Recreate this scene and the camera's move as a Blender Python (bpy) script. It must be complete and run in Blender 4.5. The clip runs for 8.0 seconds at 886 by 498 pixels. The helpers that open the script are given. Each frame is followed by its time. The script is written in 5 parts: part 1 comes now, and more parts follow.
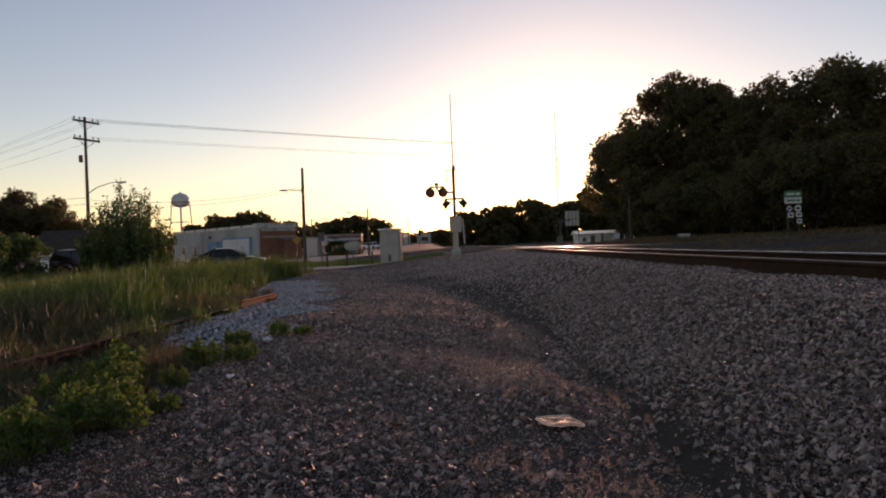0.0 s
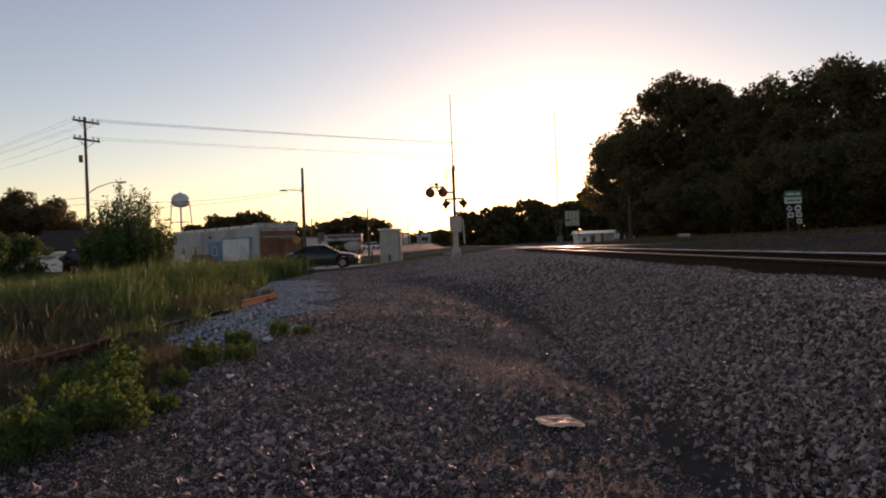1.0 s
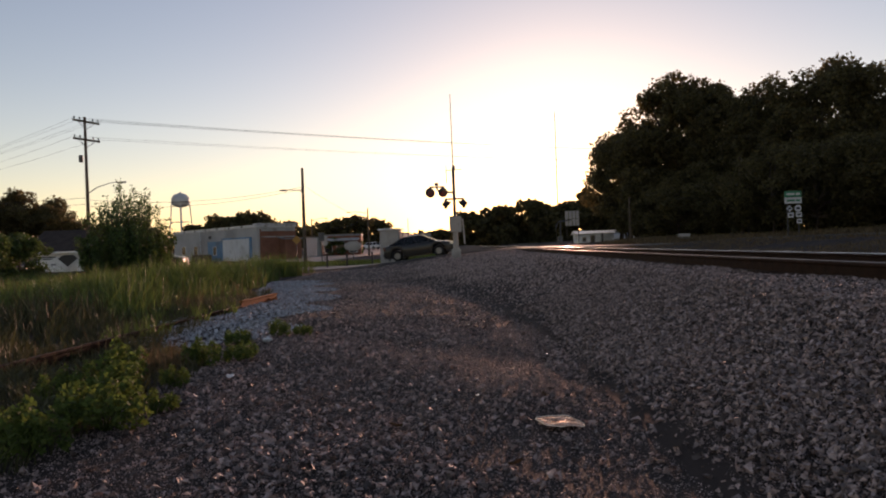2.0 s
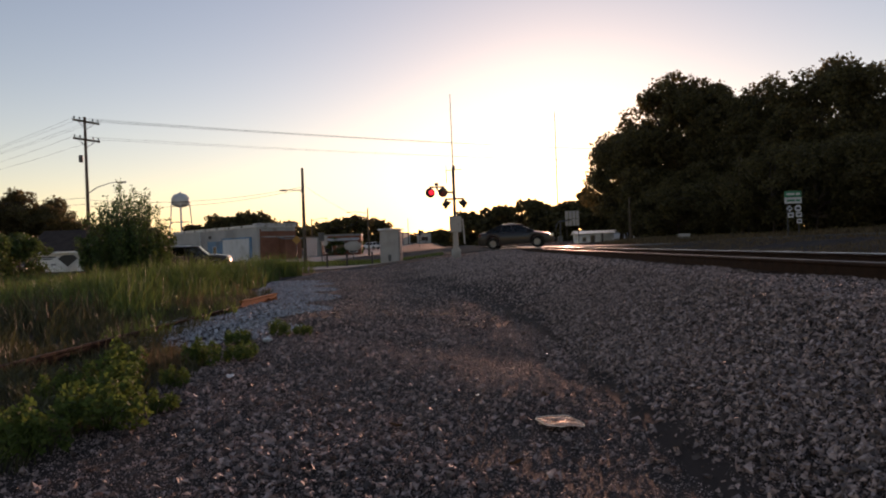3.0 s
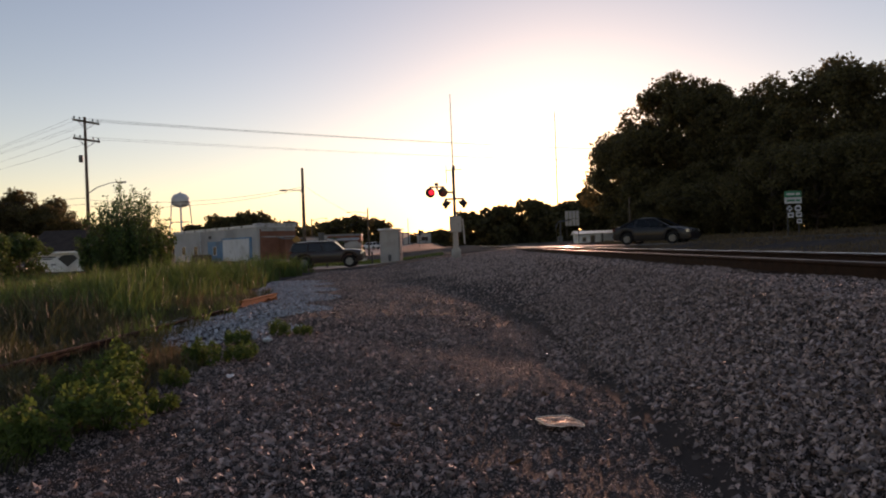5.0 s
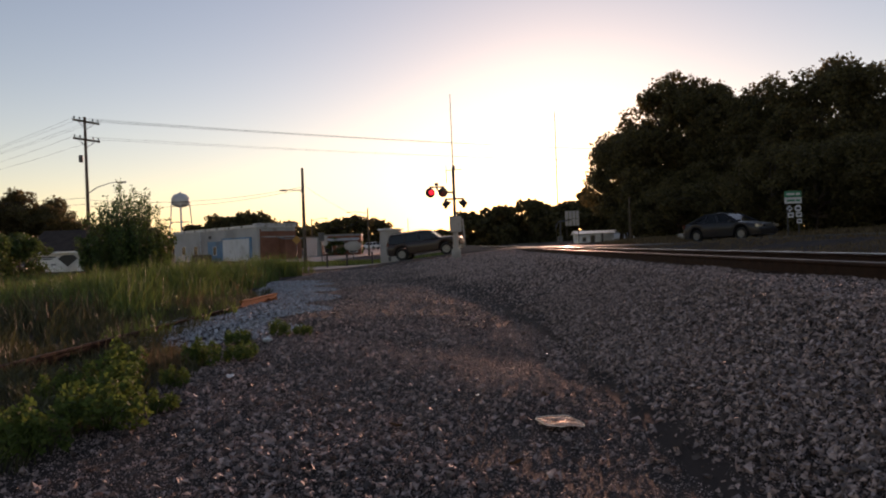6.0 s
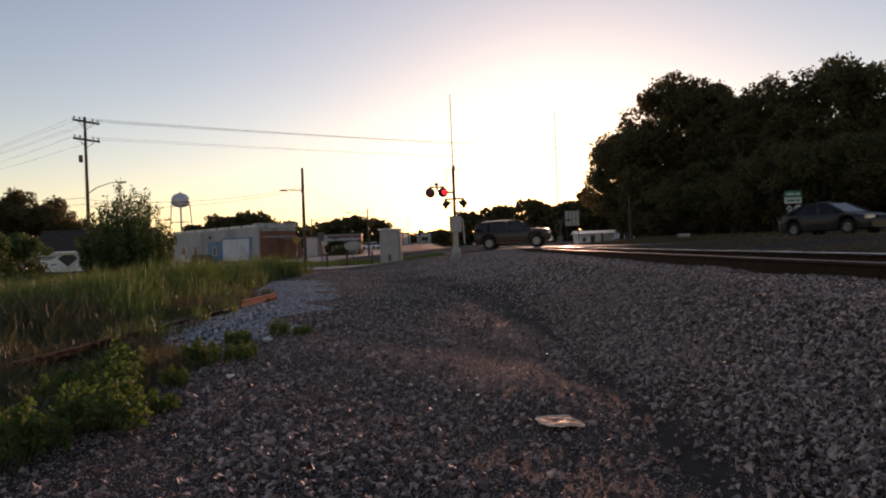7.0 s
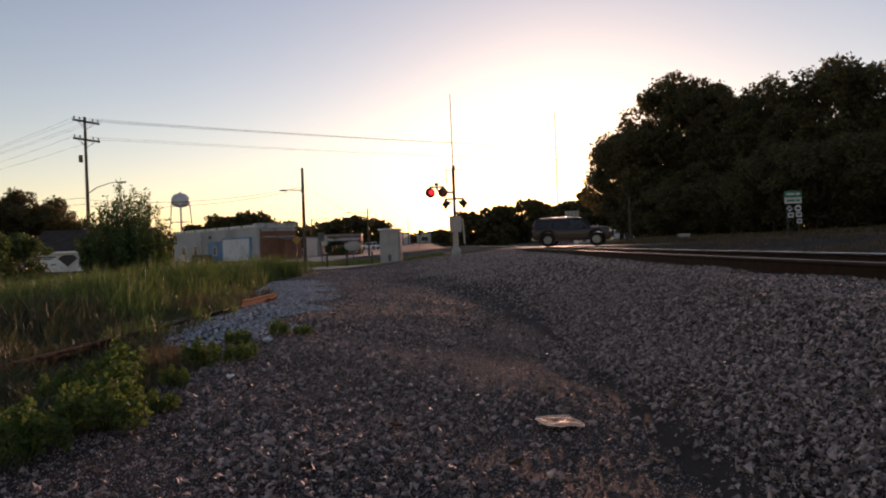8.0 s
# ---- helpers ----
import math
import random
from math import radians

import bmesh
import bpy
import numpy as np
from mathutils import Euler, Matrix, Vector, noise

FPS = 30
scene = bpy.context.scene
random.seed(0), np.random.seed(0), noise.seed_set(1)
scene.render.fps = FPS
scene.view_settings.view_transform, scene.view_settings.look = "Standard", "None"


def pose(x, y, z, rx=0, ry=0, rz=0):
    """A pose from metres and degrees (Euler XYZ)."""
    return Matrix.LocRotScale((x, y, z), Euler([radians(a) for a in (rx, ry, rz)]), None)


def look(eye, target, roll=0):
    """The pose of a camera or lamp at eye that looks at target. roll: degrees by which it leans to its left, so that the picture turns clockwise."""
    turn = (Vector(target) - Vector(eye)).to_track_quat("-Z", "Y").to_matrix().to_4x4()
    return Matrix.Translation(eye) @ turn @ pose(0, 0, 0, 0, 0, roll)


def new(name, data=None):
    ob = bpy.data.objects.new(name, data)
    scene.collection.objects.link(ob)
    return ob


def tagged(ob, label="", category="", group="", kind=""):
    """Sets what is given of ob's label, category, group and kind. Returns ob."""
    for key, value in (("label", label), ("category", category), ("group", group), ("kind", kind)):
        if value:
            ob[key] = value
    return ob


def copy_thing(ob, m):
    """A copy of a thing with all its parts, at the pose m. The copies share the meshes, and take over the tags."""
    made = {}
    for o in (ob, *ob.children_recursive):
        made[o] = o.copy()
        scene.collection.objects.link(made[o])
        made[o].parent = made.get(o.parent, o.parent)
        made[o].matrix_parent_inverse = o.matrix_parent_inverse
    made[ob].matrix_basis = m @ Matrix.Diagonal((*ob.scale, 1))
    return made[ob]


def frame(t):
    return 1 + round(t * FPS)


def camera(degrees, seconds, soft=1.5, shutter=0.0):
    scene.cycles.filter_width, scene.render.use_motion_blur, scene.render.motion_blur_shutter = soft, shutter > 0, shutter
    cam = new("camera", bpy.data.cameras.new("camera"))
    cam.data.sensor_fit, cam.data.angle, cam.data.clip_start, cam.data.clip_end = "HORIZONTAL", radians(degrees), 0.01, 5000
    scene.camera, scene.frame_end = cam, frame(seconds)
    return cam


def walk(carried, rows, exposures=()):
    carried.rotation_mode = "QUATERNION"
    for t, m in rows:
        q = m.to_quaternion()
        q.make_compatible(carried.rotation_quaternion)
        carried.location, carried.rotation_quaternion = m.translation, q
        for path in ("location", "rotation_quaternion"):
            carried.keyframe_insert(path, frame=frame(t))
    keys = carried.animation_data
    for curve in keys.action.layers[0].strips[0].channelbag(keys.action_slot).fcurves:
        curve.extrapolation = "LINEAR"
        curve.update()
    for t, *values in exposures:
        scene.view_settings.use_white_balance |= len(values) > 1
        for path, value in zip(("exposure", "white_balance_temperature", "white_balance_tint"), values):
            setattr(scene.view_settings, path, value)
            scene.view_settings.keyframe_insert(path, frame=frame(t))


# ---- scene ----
cam = camera(65, 8.0, soft=2.0, shutter=0.4)
EYE = (0.0, 0.0, 1.2)
CAM_POSE = look(EYE, (0.0, 100.0, 0.67), roll=-2.0)
walk(cam, [(0.0, CAM_POSE), (8.0, CAM_POSE)], exposures=[(0.0, 0.32, 6400, 31), (8.0, 0.32, 6400, 31)])

# ---- daylight: a low sun behind the far trees, clear hazy evening sky ----
SUN_AZ, SUN_EL = math.atan(0.171), radians(4.6)
world = bpy.data.worlds.new("evening")
scene.world = world
world.use_nodes = True
wn = world.node_tree.nodes
sky = wn.new("ShaderNodeTexSky")
sky.sky_type, sky.sun_disc = "NISHITA", False
sky.sun_elevation, sky.sun_rotation = SUN_EL, SUN_AZ
sky.air_density, sky.dust_density, sky.ozone_density, sky.altitude = 1.0, 0.32, 1.0, 100
wn["Background"].inputs["Strength"].default_value = 0.15
pale = wn.new("ShaderNodeHueSaturation")
pale.inputs["Saturation"].default_value = 0.92
world.node_tree.links.new(sky.outputs["Color"], pale.inputs["Color"])
world.node_tree.links.new(pale.outputs["Color"], wn["Background"].inputs["Color"])
sun = new("sun", bpy.data.lights.new("sun", "SUN"))
sun.data.energy, sun.data.angle, sun.data.color = 3.2, radians(1.2), (1.0, 0.58, 0.36)
SUN_WAY = Vector((math.sin(SUN_AZ) * math.cos(SUN_EL), math.cos(SUN_AZ) * math.cos(SUN_EL), math.sin(SUN_EL)))
sun.matrix_world = look(SUN_WAY * 200, (0, 0, 0))


# ---- materials ----
def material(name, c1, c2, scale=8.0, rough=0.7, metal=0.0, bump=0.3, fine=60.0, spread=0.0, translucent=0.0, island=False, coat=0.0, stain=None):
    """A surface with two scales of colour change and relief. spread: change from piece to piece."""
    m = bpy.data.materials.new(name)
    m.use_nodes = True
    n, li = m.node_tree.nodes, m.node_tree.links
    b = n["Principled BSDF"]
    geo = n.new("ShaderNodeTexCoord")
    big, small = n.new("ShaderNodeTexNoise"), n.new("ShaderNodeTexNoise")
    for tex, s, d in ((big, scale, 5.0), (small, fine, 3.0)):
        tex.inputs["Scale"].default_value, tex.inputs["Detail"].default_value = s, d
        li.new(geo.outputs["Object"], tex.inputs["Vector"])
    ramp = n.new("ShaderNodeValToRGB")
    ramp.color_ramp.elements[0].position, ramp.color_ramp.elements[1].position = 0.32, 0.68
    ramp.color_ramp.elements[0].color, ramp.color_ramp.elements[1].color = (*c1, 1), (*c2, 1)
    both = n.new("ShaderNodeMix")
    both.inputs["Factor"].default_value = 0.4
    li.new(big.outputs["Fac"], both.inputs["A"])
    li.new(small.outputs["Fac"], both.inputs["B"])
    li.new(both.outputs["Result"], ramp.inputs["Fac"])
    col = ramp.outputs["Color"]
    if stain:
        st, sr, sm = n.new("ShaderNodeTexNoise"), n.new("ShaderNodeValToRGB"), n.new("ShaderNodeMix")
        st.inputs["Scale"].default_value, st.inputs["Detail"].default_value = scale * 0.35, 8.0
        li.new(geo.outputs["Object"], st.inputs["Vector"])
        sr.color_ramp.elements[0].position, sr.color_ramp.elements[1].position = 0.52, 0.66
        li.new(st.outputs["Fac"], sr.inputs["Fac"])
        sm.data_type = "RGBA"
        li.new(sr.outputs["Color"], sm.inputs["Factor"])
        li.new(col, sm.inputs["A"])
        sm.inputs["B"].default_value = (*stain, 1)
        col = sm.outputs["Result"]
    if spread:
        src = n.new("ShaderNodeNewGeometry").outputs["Random Per Island"] if island else n.new("ShaderNodeObjectInfo").outputs["Random"]
        hsv, rng = n.new("ShaderNodeHueSaturation"), n.new("ShaderNodeMapRange")
        rng.inputs["To Min"].default_value, rng.inputs["To Max"].default_value = 1 - spread, 1 + spread
        li.new(src, rng.inputs["Value"])
        li.new(rng.outputs["Result"], hsv.inputs["Value"])
        li.new(col, hsv.inputs["Color"])
        col = hsv.outputs["Color"]
    li.new(col, b.inputs["Base Color"])
    rr = n.new("ShaderNodeMapRange")
    rr.inputs["To Min"].default_value, rr.inputs["To Max"].default_value = max(rough - 0.12, 0.02), min(rough + 0.12, 1.0)
    li.new(small.outputs["Fac"], rr.inputs["Value"])
    li.new(rr.outputs["Result"], b.inputs["Roughness"])
    b.inputs["Metallic"].default_value = metal
    b.inputs["Specular IOR Level"].default_value = 0.5 if rough < 0.8 else 0.12
    b.inputs["Coat Weight"].default_value = coat
    b.inputs["Coat Roughness"].default_value = 0.05
    if bump:
        bp = n.new("ShaderNodeBump")
        bp.inputs["Strength"].default_value, bp.inputs["Distance"].default_value = bump, 0.02
        li.new(both.outputs["Result"], bp.inputs["Height"])
        li.new(bp.outputs["Normal"], b.inputs["Normal"])
    if translucent:
        tr, mx = n.new("ShaderNodeBsdfTranslucent"), n.new("ShaderNodeMixShader")
        mx.inputs["Fac"].default_value = translucent
        li.new(col, tr.inputs["Color"])
        li.new(b.outputs["BSDF"], mx.inputs[1])
        li.new(tr.outputs["BSDF"], mx.inputs[2])
        li.new(mx.outputs["Shader"], n["Material Output"].inputs["Surface"])
    return m


def glowing(name, colour, strength):
    m = bpy.data.materials.new(name)
    m.use_nodes = True
    b = m.node_tree.nodes["Principled BSDF"]
    b.inputs["Base Color"].default_value = (*[c * 0.5 for c in colour], 1)
    b.inputs["Emission Color"].default_value = (*colour, 1)
    b.inputs["Emission Strength"].default_value = strength
    return m


def pane_glass(name, tint, clear):
    """Thin tinted glass: see-through with a gloss on it."""
    m = bpy.data.materials.new(name)
    m.use_nodes = True
    n, li = m.node_tree.nodes, m.node_tree.links
    t, g, mx, fr = n.new("ShaderNodeBsdfTransparent"), n.new("ShaderNodeBsdfGlossy"), n.new("ShaderNodeMixShader"), n.new("ShaderNodeFresnel")
    t.inputs["Color"].default_value = (*[c * clear for c in tint], 1)
    g.inputs["Roughness"].default_value = 0.04
    fr.inputs["IOR"].default_value = 1.5
    li.new(fr.outputs["Fac"], mx.inputs["Fac"])
    li.new(t.outputs["BSDF"], mx.inputs[1])
    li.new(g.outputs["BSDF"], mx.inputs[2])
    li.new(mx.outputs["Shader"], n["Material Output"].inputs["Surface"])
    return m


M_GROUND = material("dirt and cinders", (0.03, 0.023, 0.02), (0.07, 0.052, 0.046), 1.3, 0.95, bump=1.0, fine=110, stain=(0.048, 0.04, 0.036))
M_STONE = material("ballast stone", (0.17, 0.12, 0.106), (0.42, 0.32, 0.283), 20, 0.7, bump=0.5, fine=90, spread=0.8, island=True)
M_BLUE_STONE = material("pale limestone gravel", (0.34, 0.35, 0.38), (0.52, 0.53, 0.56), 14, 0.75, bump=0.4, fine=90, spread=0.45, island=True)
M_ASPHALT = material("worn asphalt", (0.07, 0.066, 0.062), (0.13, 0.12, 0.11), 1.2, 0.66, bump=0.4, fine=70, stain=(0.055, 0.05, 0.05))
M_RAIL_SIDE = material("rusty rail steel", (0.03, 0.018, 0.013), (0.07, 0.035, 0.02), 9, 0.85, 0.3, bump=0.5, fine=80)
M_RAIL_TOP = material("polished rail head", (0.45, 0.43, 0.41), (0.62, 0.6, 0.58), 4, 0.28, 1.0, bump=0.05, fine=50)
# same rail head; its weaker sky reflection is put into darker, rougher steel
M_RAIL_TOP_DIM = material("dimmed polished rail head", (0.10, 0.085, 0.075), (0.18, 0.155, 0.14), 4, 0.5, 0.8, bump=0.1, fine=50)
M_OLD_RAIL = material("orange rusted rail", (0.17, 0.06, 0.022), (0.34, 0.13, 0.045), 10, 0.9, 0.1, bump=0.6, fine=80)
M_TIE = material("creosoted tie", (0.03, 0.024, 0.02), (0.075, 0.06, 0.05), 5, 0.9, bump=0.6, fine=60, spread=0.3)
M_GRASS = material("green grass", (0.05, 0.09, 0.016), (0.15, 0.20, 0.045), 0.5, 0.6, bump=0, fine=5, spread=0.45, island=True, translucent=0.45)
# browner grass; shade among the plants is put into its darker colour
M_SHADED_GRASS = material("shaded rank grass", (0.045, 0.048, 0.018), (0.10, 0.095, 0.035), 0.7, 0.6, bump=0, fine=5, spread=0.45, island=True, translucent=0.3)
M_DRY_GRASS = material("dry seed grass", (0.09, 0.06, 0.03), (0.20, 0.14, 0.065), 0.6, 0.7, bump=0, fine=5, spread=0.4, island=True, translucent=0.4)
M_WEED = material("broad weed leaf", (0.065, 0.105, 0.018), (0.13, 0.18, 0.04), 3, 0.75, bump=0, fine=20, spread=0.4, island=True, translucent=0.5)
M_LEAF = material("tree leaf", (0.10, 0.085, 0.03), (0.15, 0.125, 0.05), 0.4, 0.55, bump=0, fine=4, spread=0.45, island=True, translucent=0.62)
M_LEAF_LIGHT = material("willow-green leaf", (0.055, 0.09, 0.02), (0.11, 0.16, 0.04), 0.5, 0.55, bump=0, fine=4, spread=0.45, island=True, translucent=0.4)
M_LEAF_FAR = material("far foliage", (0.09, 0.08, 0.03), (0.14, 0.12, 0.05), 0.1, 0.7, bump=0, fine=1, spread=0.4, island=True, translucent=0.6)
M_BARK = material("bark", (0.06, 0.045, 0.035), (0.14, 0.11, 0.085), 6, 0.95, bump=0.8, fine=40)
M_POLE = material("weathered pole wood", (0.08, 0.06, 0.045), (0.17, 0.135, 0.10), 3, 0.9, bump=0.5, fine=50)
M_STEEL = material("dark galvanised steel", (0.07, 0.068, 0.068), (0.15, 0.147, 0.147), 6, 0.55, 0.6, bump=0.1, fine=60)
M_ALU = material("aluminium paint", (0.55, 0.56, 0.58), (0.72, 0.73, 0.75), 4, 0.4, 0.3, bump=0.1, fine=50, stain=(0.42, 0.40, 0.38))
M_BLACK = material("black painted metal", (0.012, 0.012, 0.013), (0.035, 0.033, 0.032), 8, 0.55, bump=0.1, fine=60)
M_WIRE = material("cable", (0.02, 0.02, 0.02), (0.05, 0.05, 0.05), 5, 0.7, bump=0)
M_CONCRETE = material("concrete", (0.32, 0.31, 0.29), (0.46, 0.44, 0.41), 2, 0.9, bump=0.3, fine=60, stain=(0.22, 0.20, 0.18))
M_WHITE = material("white paint", (0.66, 0.66, 0.65), (0.8, 0.8, 0.79), 1.5, 0.6, bump=0.15, fine=40, stain=(0.5, 0.48, 0.45))
M_HUT = material("tan grey enamel", (0.34, 0.31, 0.28), (0.44, 0.40, 0.36), 1.5, 0.6, bump=0.1, fine=40, stain=(0.28, 0.25, 0.22))
M_WALL_WHITE = material("painted block wall", (0.42, 0.41, 0.39), (0.56, 0.54, 0.51), 0.5, 0.85, bump=0.3, fine=12, stain=(0.36, 0.34, 0.32))
M_BRICK = material("red brown brick", (0.16, 0.07, 0.045), (0.30, 0.14, 0.09), 0.9, 0.9, bump=0.4, fine=14)
M_BLUE = material("blue painted metal", (0.10, 0.22, 0.36), (0.16, 0.31, 0.46), 1.2, 0.55, bump=0.2, fine=30, stain=(0.12, 0.17, 0.22))
M_ROOF = material("grey roofing", (0.16, 0.155, 0.15), (0.27, 0.26, 0.25), 0.8, 0.8, bump=0.4, fine=12)
M_TANK = material("water tank paint", (0.55, 0.58, 0.6), (0.68, 0.7, 0.72), 0.15, 0.6, bump=0.05, fine=1, stain=(0.42, 0.43, 0.45))
M_SEDAN = material("black car paint", (0.006, 0.006, 0.008), (0.012, 0.011, 0.014), 2, 0.35, 0.0, bump=0, fine=80, coat=0.3)
M_SUV = material("dark maroon car paint", (0.014, 0.007, 0.008), (0.024, 0.011, 0.012), 2, 0.35, 0.0, bump=0, fine=80, coat=0.3)
for paint in (M_SEDAN, M_SUV):
    paint.node_tree.nodes["Principled BSDF"].inputs["Specular IOR Level"].default_value = 0.35
M_CAR_WHITE = material("white car paint", (0.68, 0.68, 0.69), (0.78, 0.78, 0.79), 2, 0.3, 0.1, bump=0, fine=60, coat=0.8)
M_TYRE = material("tyre rubber", (0.016, 0.015, 0.015), (0.035, 0.033, 0.032), 12, 0.9, bump=0.3, fine=70)
M_RIM = material("alloy rim", (0.22, 0.215, 0.21), (0.34, 0.335, 0.33), 12, 0.4, 0.9, bump=0.05, fine=70)
M_CHROME = material("chrome trim", (0.5, 0.5, 0.51), (0.62, 0.62, 0.63), 12, 0.28, 1.0, bump=0, fine=70)
M_TRIM = material("black plastic trim", (0.02, 0.02, 0.02), (0.04, 0.04, 0.04), 12, 0.7, bump=0.2, fine=90)
M_SEAT = material("grey seat cloth", (0.09, 0.085, 0.08), (0.15, 0.14, 0.13), 12, 0.95, bump=0.3, fine=90)
M_GLASS = pane_glass("car glass", (0.75, 0.8, 0.76), 0.45)
M_GLASS_DARK = pane_glass("privacy glass", (0.7, 0.72, 0.7), 0.1)
M_RED_LENS = material("red lens", (0.07, 0.008, 0.007), (0.12, 0.014, 0.012), 20, 0.25, bump=0.1, fine=90)
M_RED_GLOW = glowing("lit red signal", (1.0, 0.02, 0.03), 1.5)
M_HEAD_GLOW = glowing("lit headlamp", (1.0, 0.95, 0.95), 30.0)
M_SIGN_GREEN = material("green sign face", (0.02, 0.16, 0.08), (0.035, 0.21, 0.11), 3, 0.5, bump=0, fine=60)
M_SIGN_WHITE = material("faded white sign face", (0.42, 0.42, 0.42), (0.52, 0.52, 0.52), 3, 0.5, bump=0, fine=60)
M_SIGN_DARK = material("sign lettering", (0.02, 0.02, 0.025), (0.04, 0.04, 0.045), 3, 0.5, bump=0, fine=60)
M_COPPER = material("shiny coppery scrap", (0.72, 0.45, 0.29), (0.9, 0.65, 0.47), 18, 0.14, 1.0, bump=0.25, fine=60)
M_SHINGLE = material("dark brown shingles", (0.035, 0.027, 0.024), (0.075, 0.058, 0.05), 1.6, 0.9, bump=0.5, fine=14)
M_YELLOW = material("yellow warning sign", (0.30, 0.15, 0.02), (0.40, 0.20, 0.03), 3, 0.5, bump=0, fine=60)
M_WINDOW = material("dark window glass", (0.02, 0.022, 0.026), (0.04, 0.042, 0.05), 1, 0.12, bump=0, fine=6)


# ---- building helpers ----
def linked(name, bm, mat, smooth=True):
    me = bpy.data.meshes.new(name)
    bmesh.ops.recalc_face_normals(bm, faces=bm.faces)
    bm.to_mesh(me)
    bm.free()
    me.materials.append(mat)
    if smooth:
        me.polygons.foreach_set("use_smooth", [True] * len(me.polygons))
        me.set_sharp_from_angle(angle=radians(35))
    return me


def part(name, bm, mat, parent=None, label="", smooth=True):
    """One mesh object under a thing or part."""
    ob = new(name, linked(name, bm, mat, smooth))
    if parent:
        ob.parent = parent
    return tagged(ob, label)


def holder(name, m, label, category, group="", kind=""):
    ob = new(name)
    ob.empty_display_size = 0.2
    ob.matrix_basis = m
    return tagged(ob, label, category, group, kind)


def box(bm, x0, x1, y0, y1, z0, z1, bevel=0.0):
    v = bmesh.ops.create_cube(bm, size=1.0)["verts"]
    for p in v:
        p.co = Vector(((x0 + x1) / 2 + p.co.x * (x1 - x0), (y0 + y1) / 2 + p.co.y * (y1 - y0), (z0 + z1) / 2 + p.co.z * (z1 - z0)))
    if bevel:
        bmesh.ops.bevel(bm, geom=list({e for p in v for e in p.link_edges}), offset=bevel, segments=2, affect="EDGES")
    return bm


def boxed(*a, bevel=0.0):
    return box(bmesh.new(), *a, bevel=bevel)


def rod(bm, a, b, r0, r1=None, n=10):
    """A round bar from a to b, tapering from r0 to r1."""
    a, b = Vector(a), Vector(b)
    r1 = r0 if r1 is None else r1
    m = Matrix.Translation((a + b) / 2) @ (b - a).to_track_quat("Z", "Y").to_matrix().to_4x4()
    bmesh.ops.create_cone(bm, cap_ends=True, segments=n, radius1=r0, radius2=r1, depth=(b - a).length, matrix=m)
    return bm


def pipe(bm, pts, r0, r1=None, n=8):
    """A bent bar through points, one skin."""
    pts = [Vector(p) for p in pts]
    r1 = r0 if r1 is None else r1
    rings = []
    for i, p in enumerate(pts):
        d = (pts[min(i + 1, len(pts) - 1)] - pts[max(i - 1, 0)]).normalized()
        q = d.to_track_quat("Z", "Y")
        r = r0 + (r1 - r0) * i / (len(pts) - 1)
        rings.append([bm.verts.new(p + q @ Vector((r * math.cos(k * math.tau / n), r * math.sin(k * math.tau / n), 0))) for k in range(n)])
    for a, b in zip(rings, rings[1:]):
        for k in range(n):
            bm.faces.new((a[k], a[(k + 1) % n], b[(k + 1) % n], b[k]))
    bm.faces.new(rings[0][::-1])
    bm.faces.new(rings[-1])
    return bm


def lathe(bm, profile, n=24, m=Matrix(), caps=True):
    """A turned shape about z from (radius, height) pairs."""
    rings = [[bm.verts.new(m @ Vector((max(r, 1e-4) * math.cos(k * math.tau / n), max(r, 1e-4) * math.sin(k * math.tau / n), z))) for k in range(n)] for r, z in profile]
    for a, b in zip(rings, rings[1:]):
        for k in range(n):
            bm.faces.new((a[k], a[(k + 1) % n], b[(k + 1) % n], b[k]))
    if caps:
        bm.faces.new(rings[0][::-1])
        bm.faces.new(rings[-1])
    return bm


def raw_mesh(name, verts, faces, mat, smooth=False):
    """A mesh from numpy arrays: verts (n, 3), faces (m, k)."""
    me = bpy.data.meshes.new(name)
    k = faces.shape[1]
    me.vertices.add(len(verts))
    me.vertices.foreach_set("co", np.ascontiguousarray(verts, dtype=np.float32).ravel())
    me.loops.add(faces.size)
    me.loops.foreach_set("vertex_index", np.ascontiguousarray(faces, dtype=np.int32).ravel())
    me.polygons.add(len(faces))
    me.polygons.foreach_set("loop_start", np.arange(0, faces.size, k, dtype=np.int32))
    me.polygons.foreach_set("use_smooth", np.full(len(faces), smooth))
    me.update(calc_edges=True)
    me.materials.append(mat)
    return me


def smooth(a, b, x):
    t = np.clip((np.asarray(x, dtype=float) - a) / (b - a), 0, 1)
    return t * t * (3 - 2 * t)


# ---- the plan: track, road, ground heights ----
TRACK_TURN = 0.0114
TRACK_X = 4.55
RAIL_Z = 0.91


def off_track(x, y):
    return x - TRACK_TURN * y - TRACK_X


def spline(nodes, n=40):
    p = np.array(nodes, float)
    p = np.vstack([2 * p[0] - p[1], p, 2 * p[-1] - p[-2]])
    out = []
    for i in range(1, len(p) - 2):
        for k in range(n):
            t = k / n
            out.append(0.5 * (2 * p[i] + (p[i + 1] - p[i - 1]) * t + (2 * p[i - 1] - 5 * p[i] + 4 * p[i + 1] - p[i + 2]) * t * t + (3 * p[i] - p[i - 1] - 3 * p[i + 1] + p[i + 2]) * t ** 3))
    out.append(p[-2])
    return np.array(out)


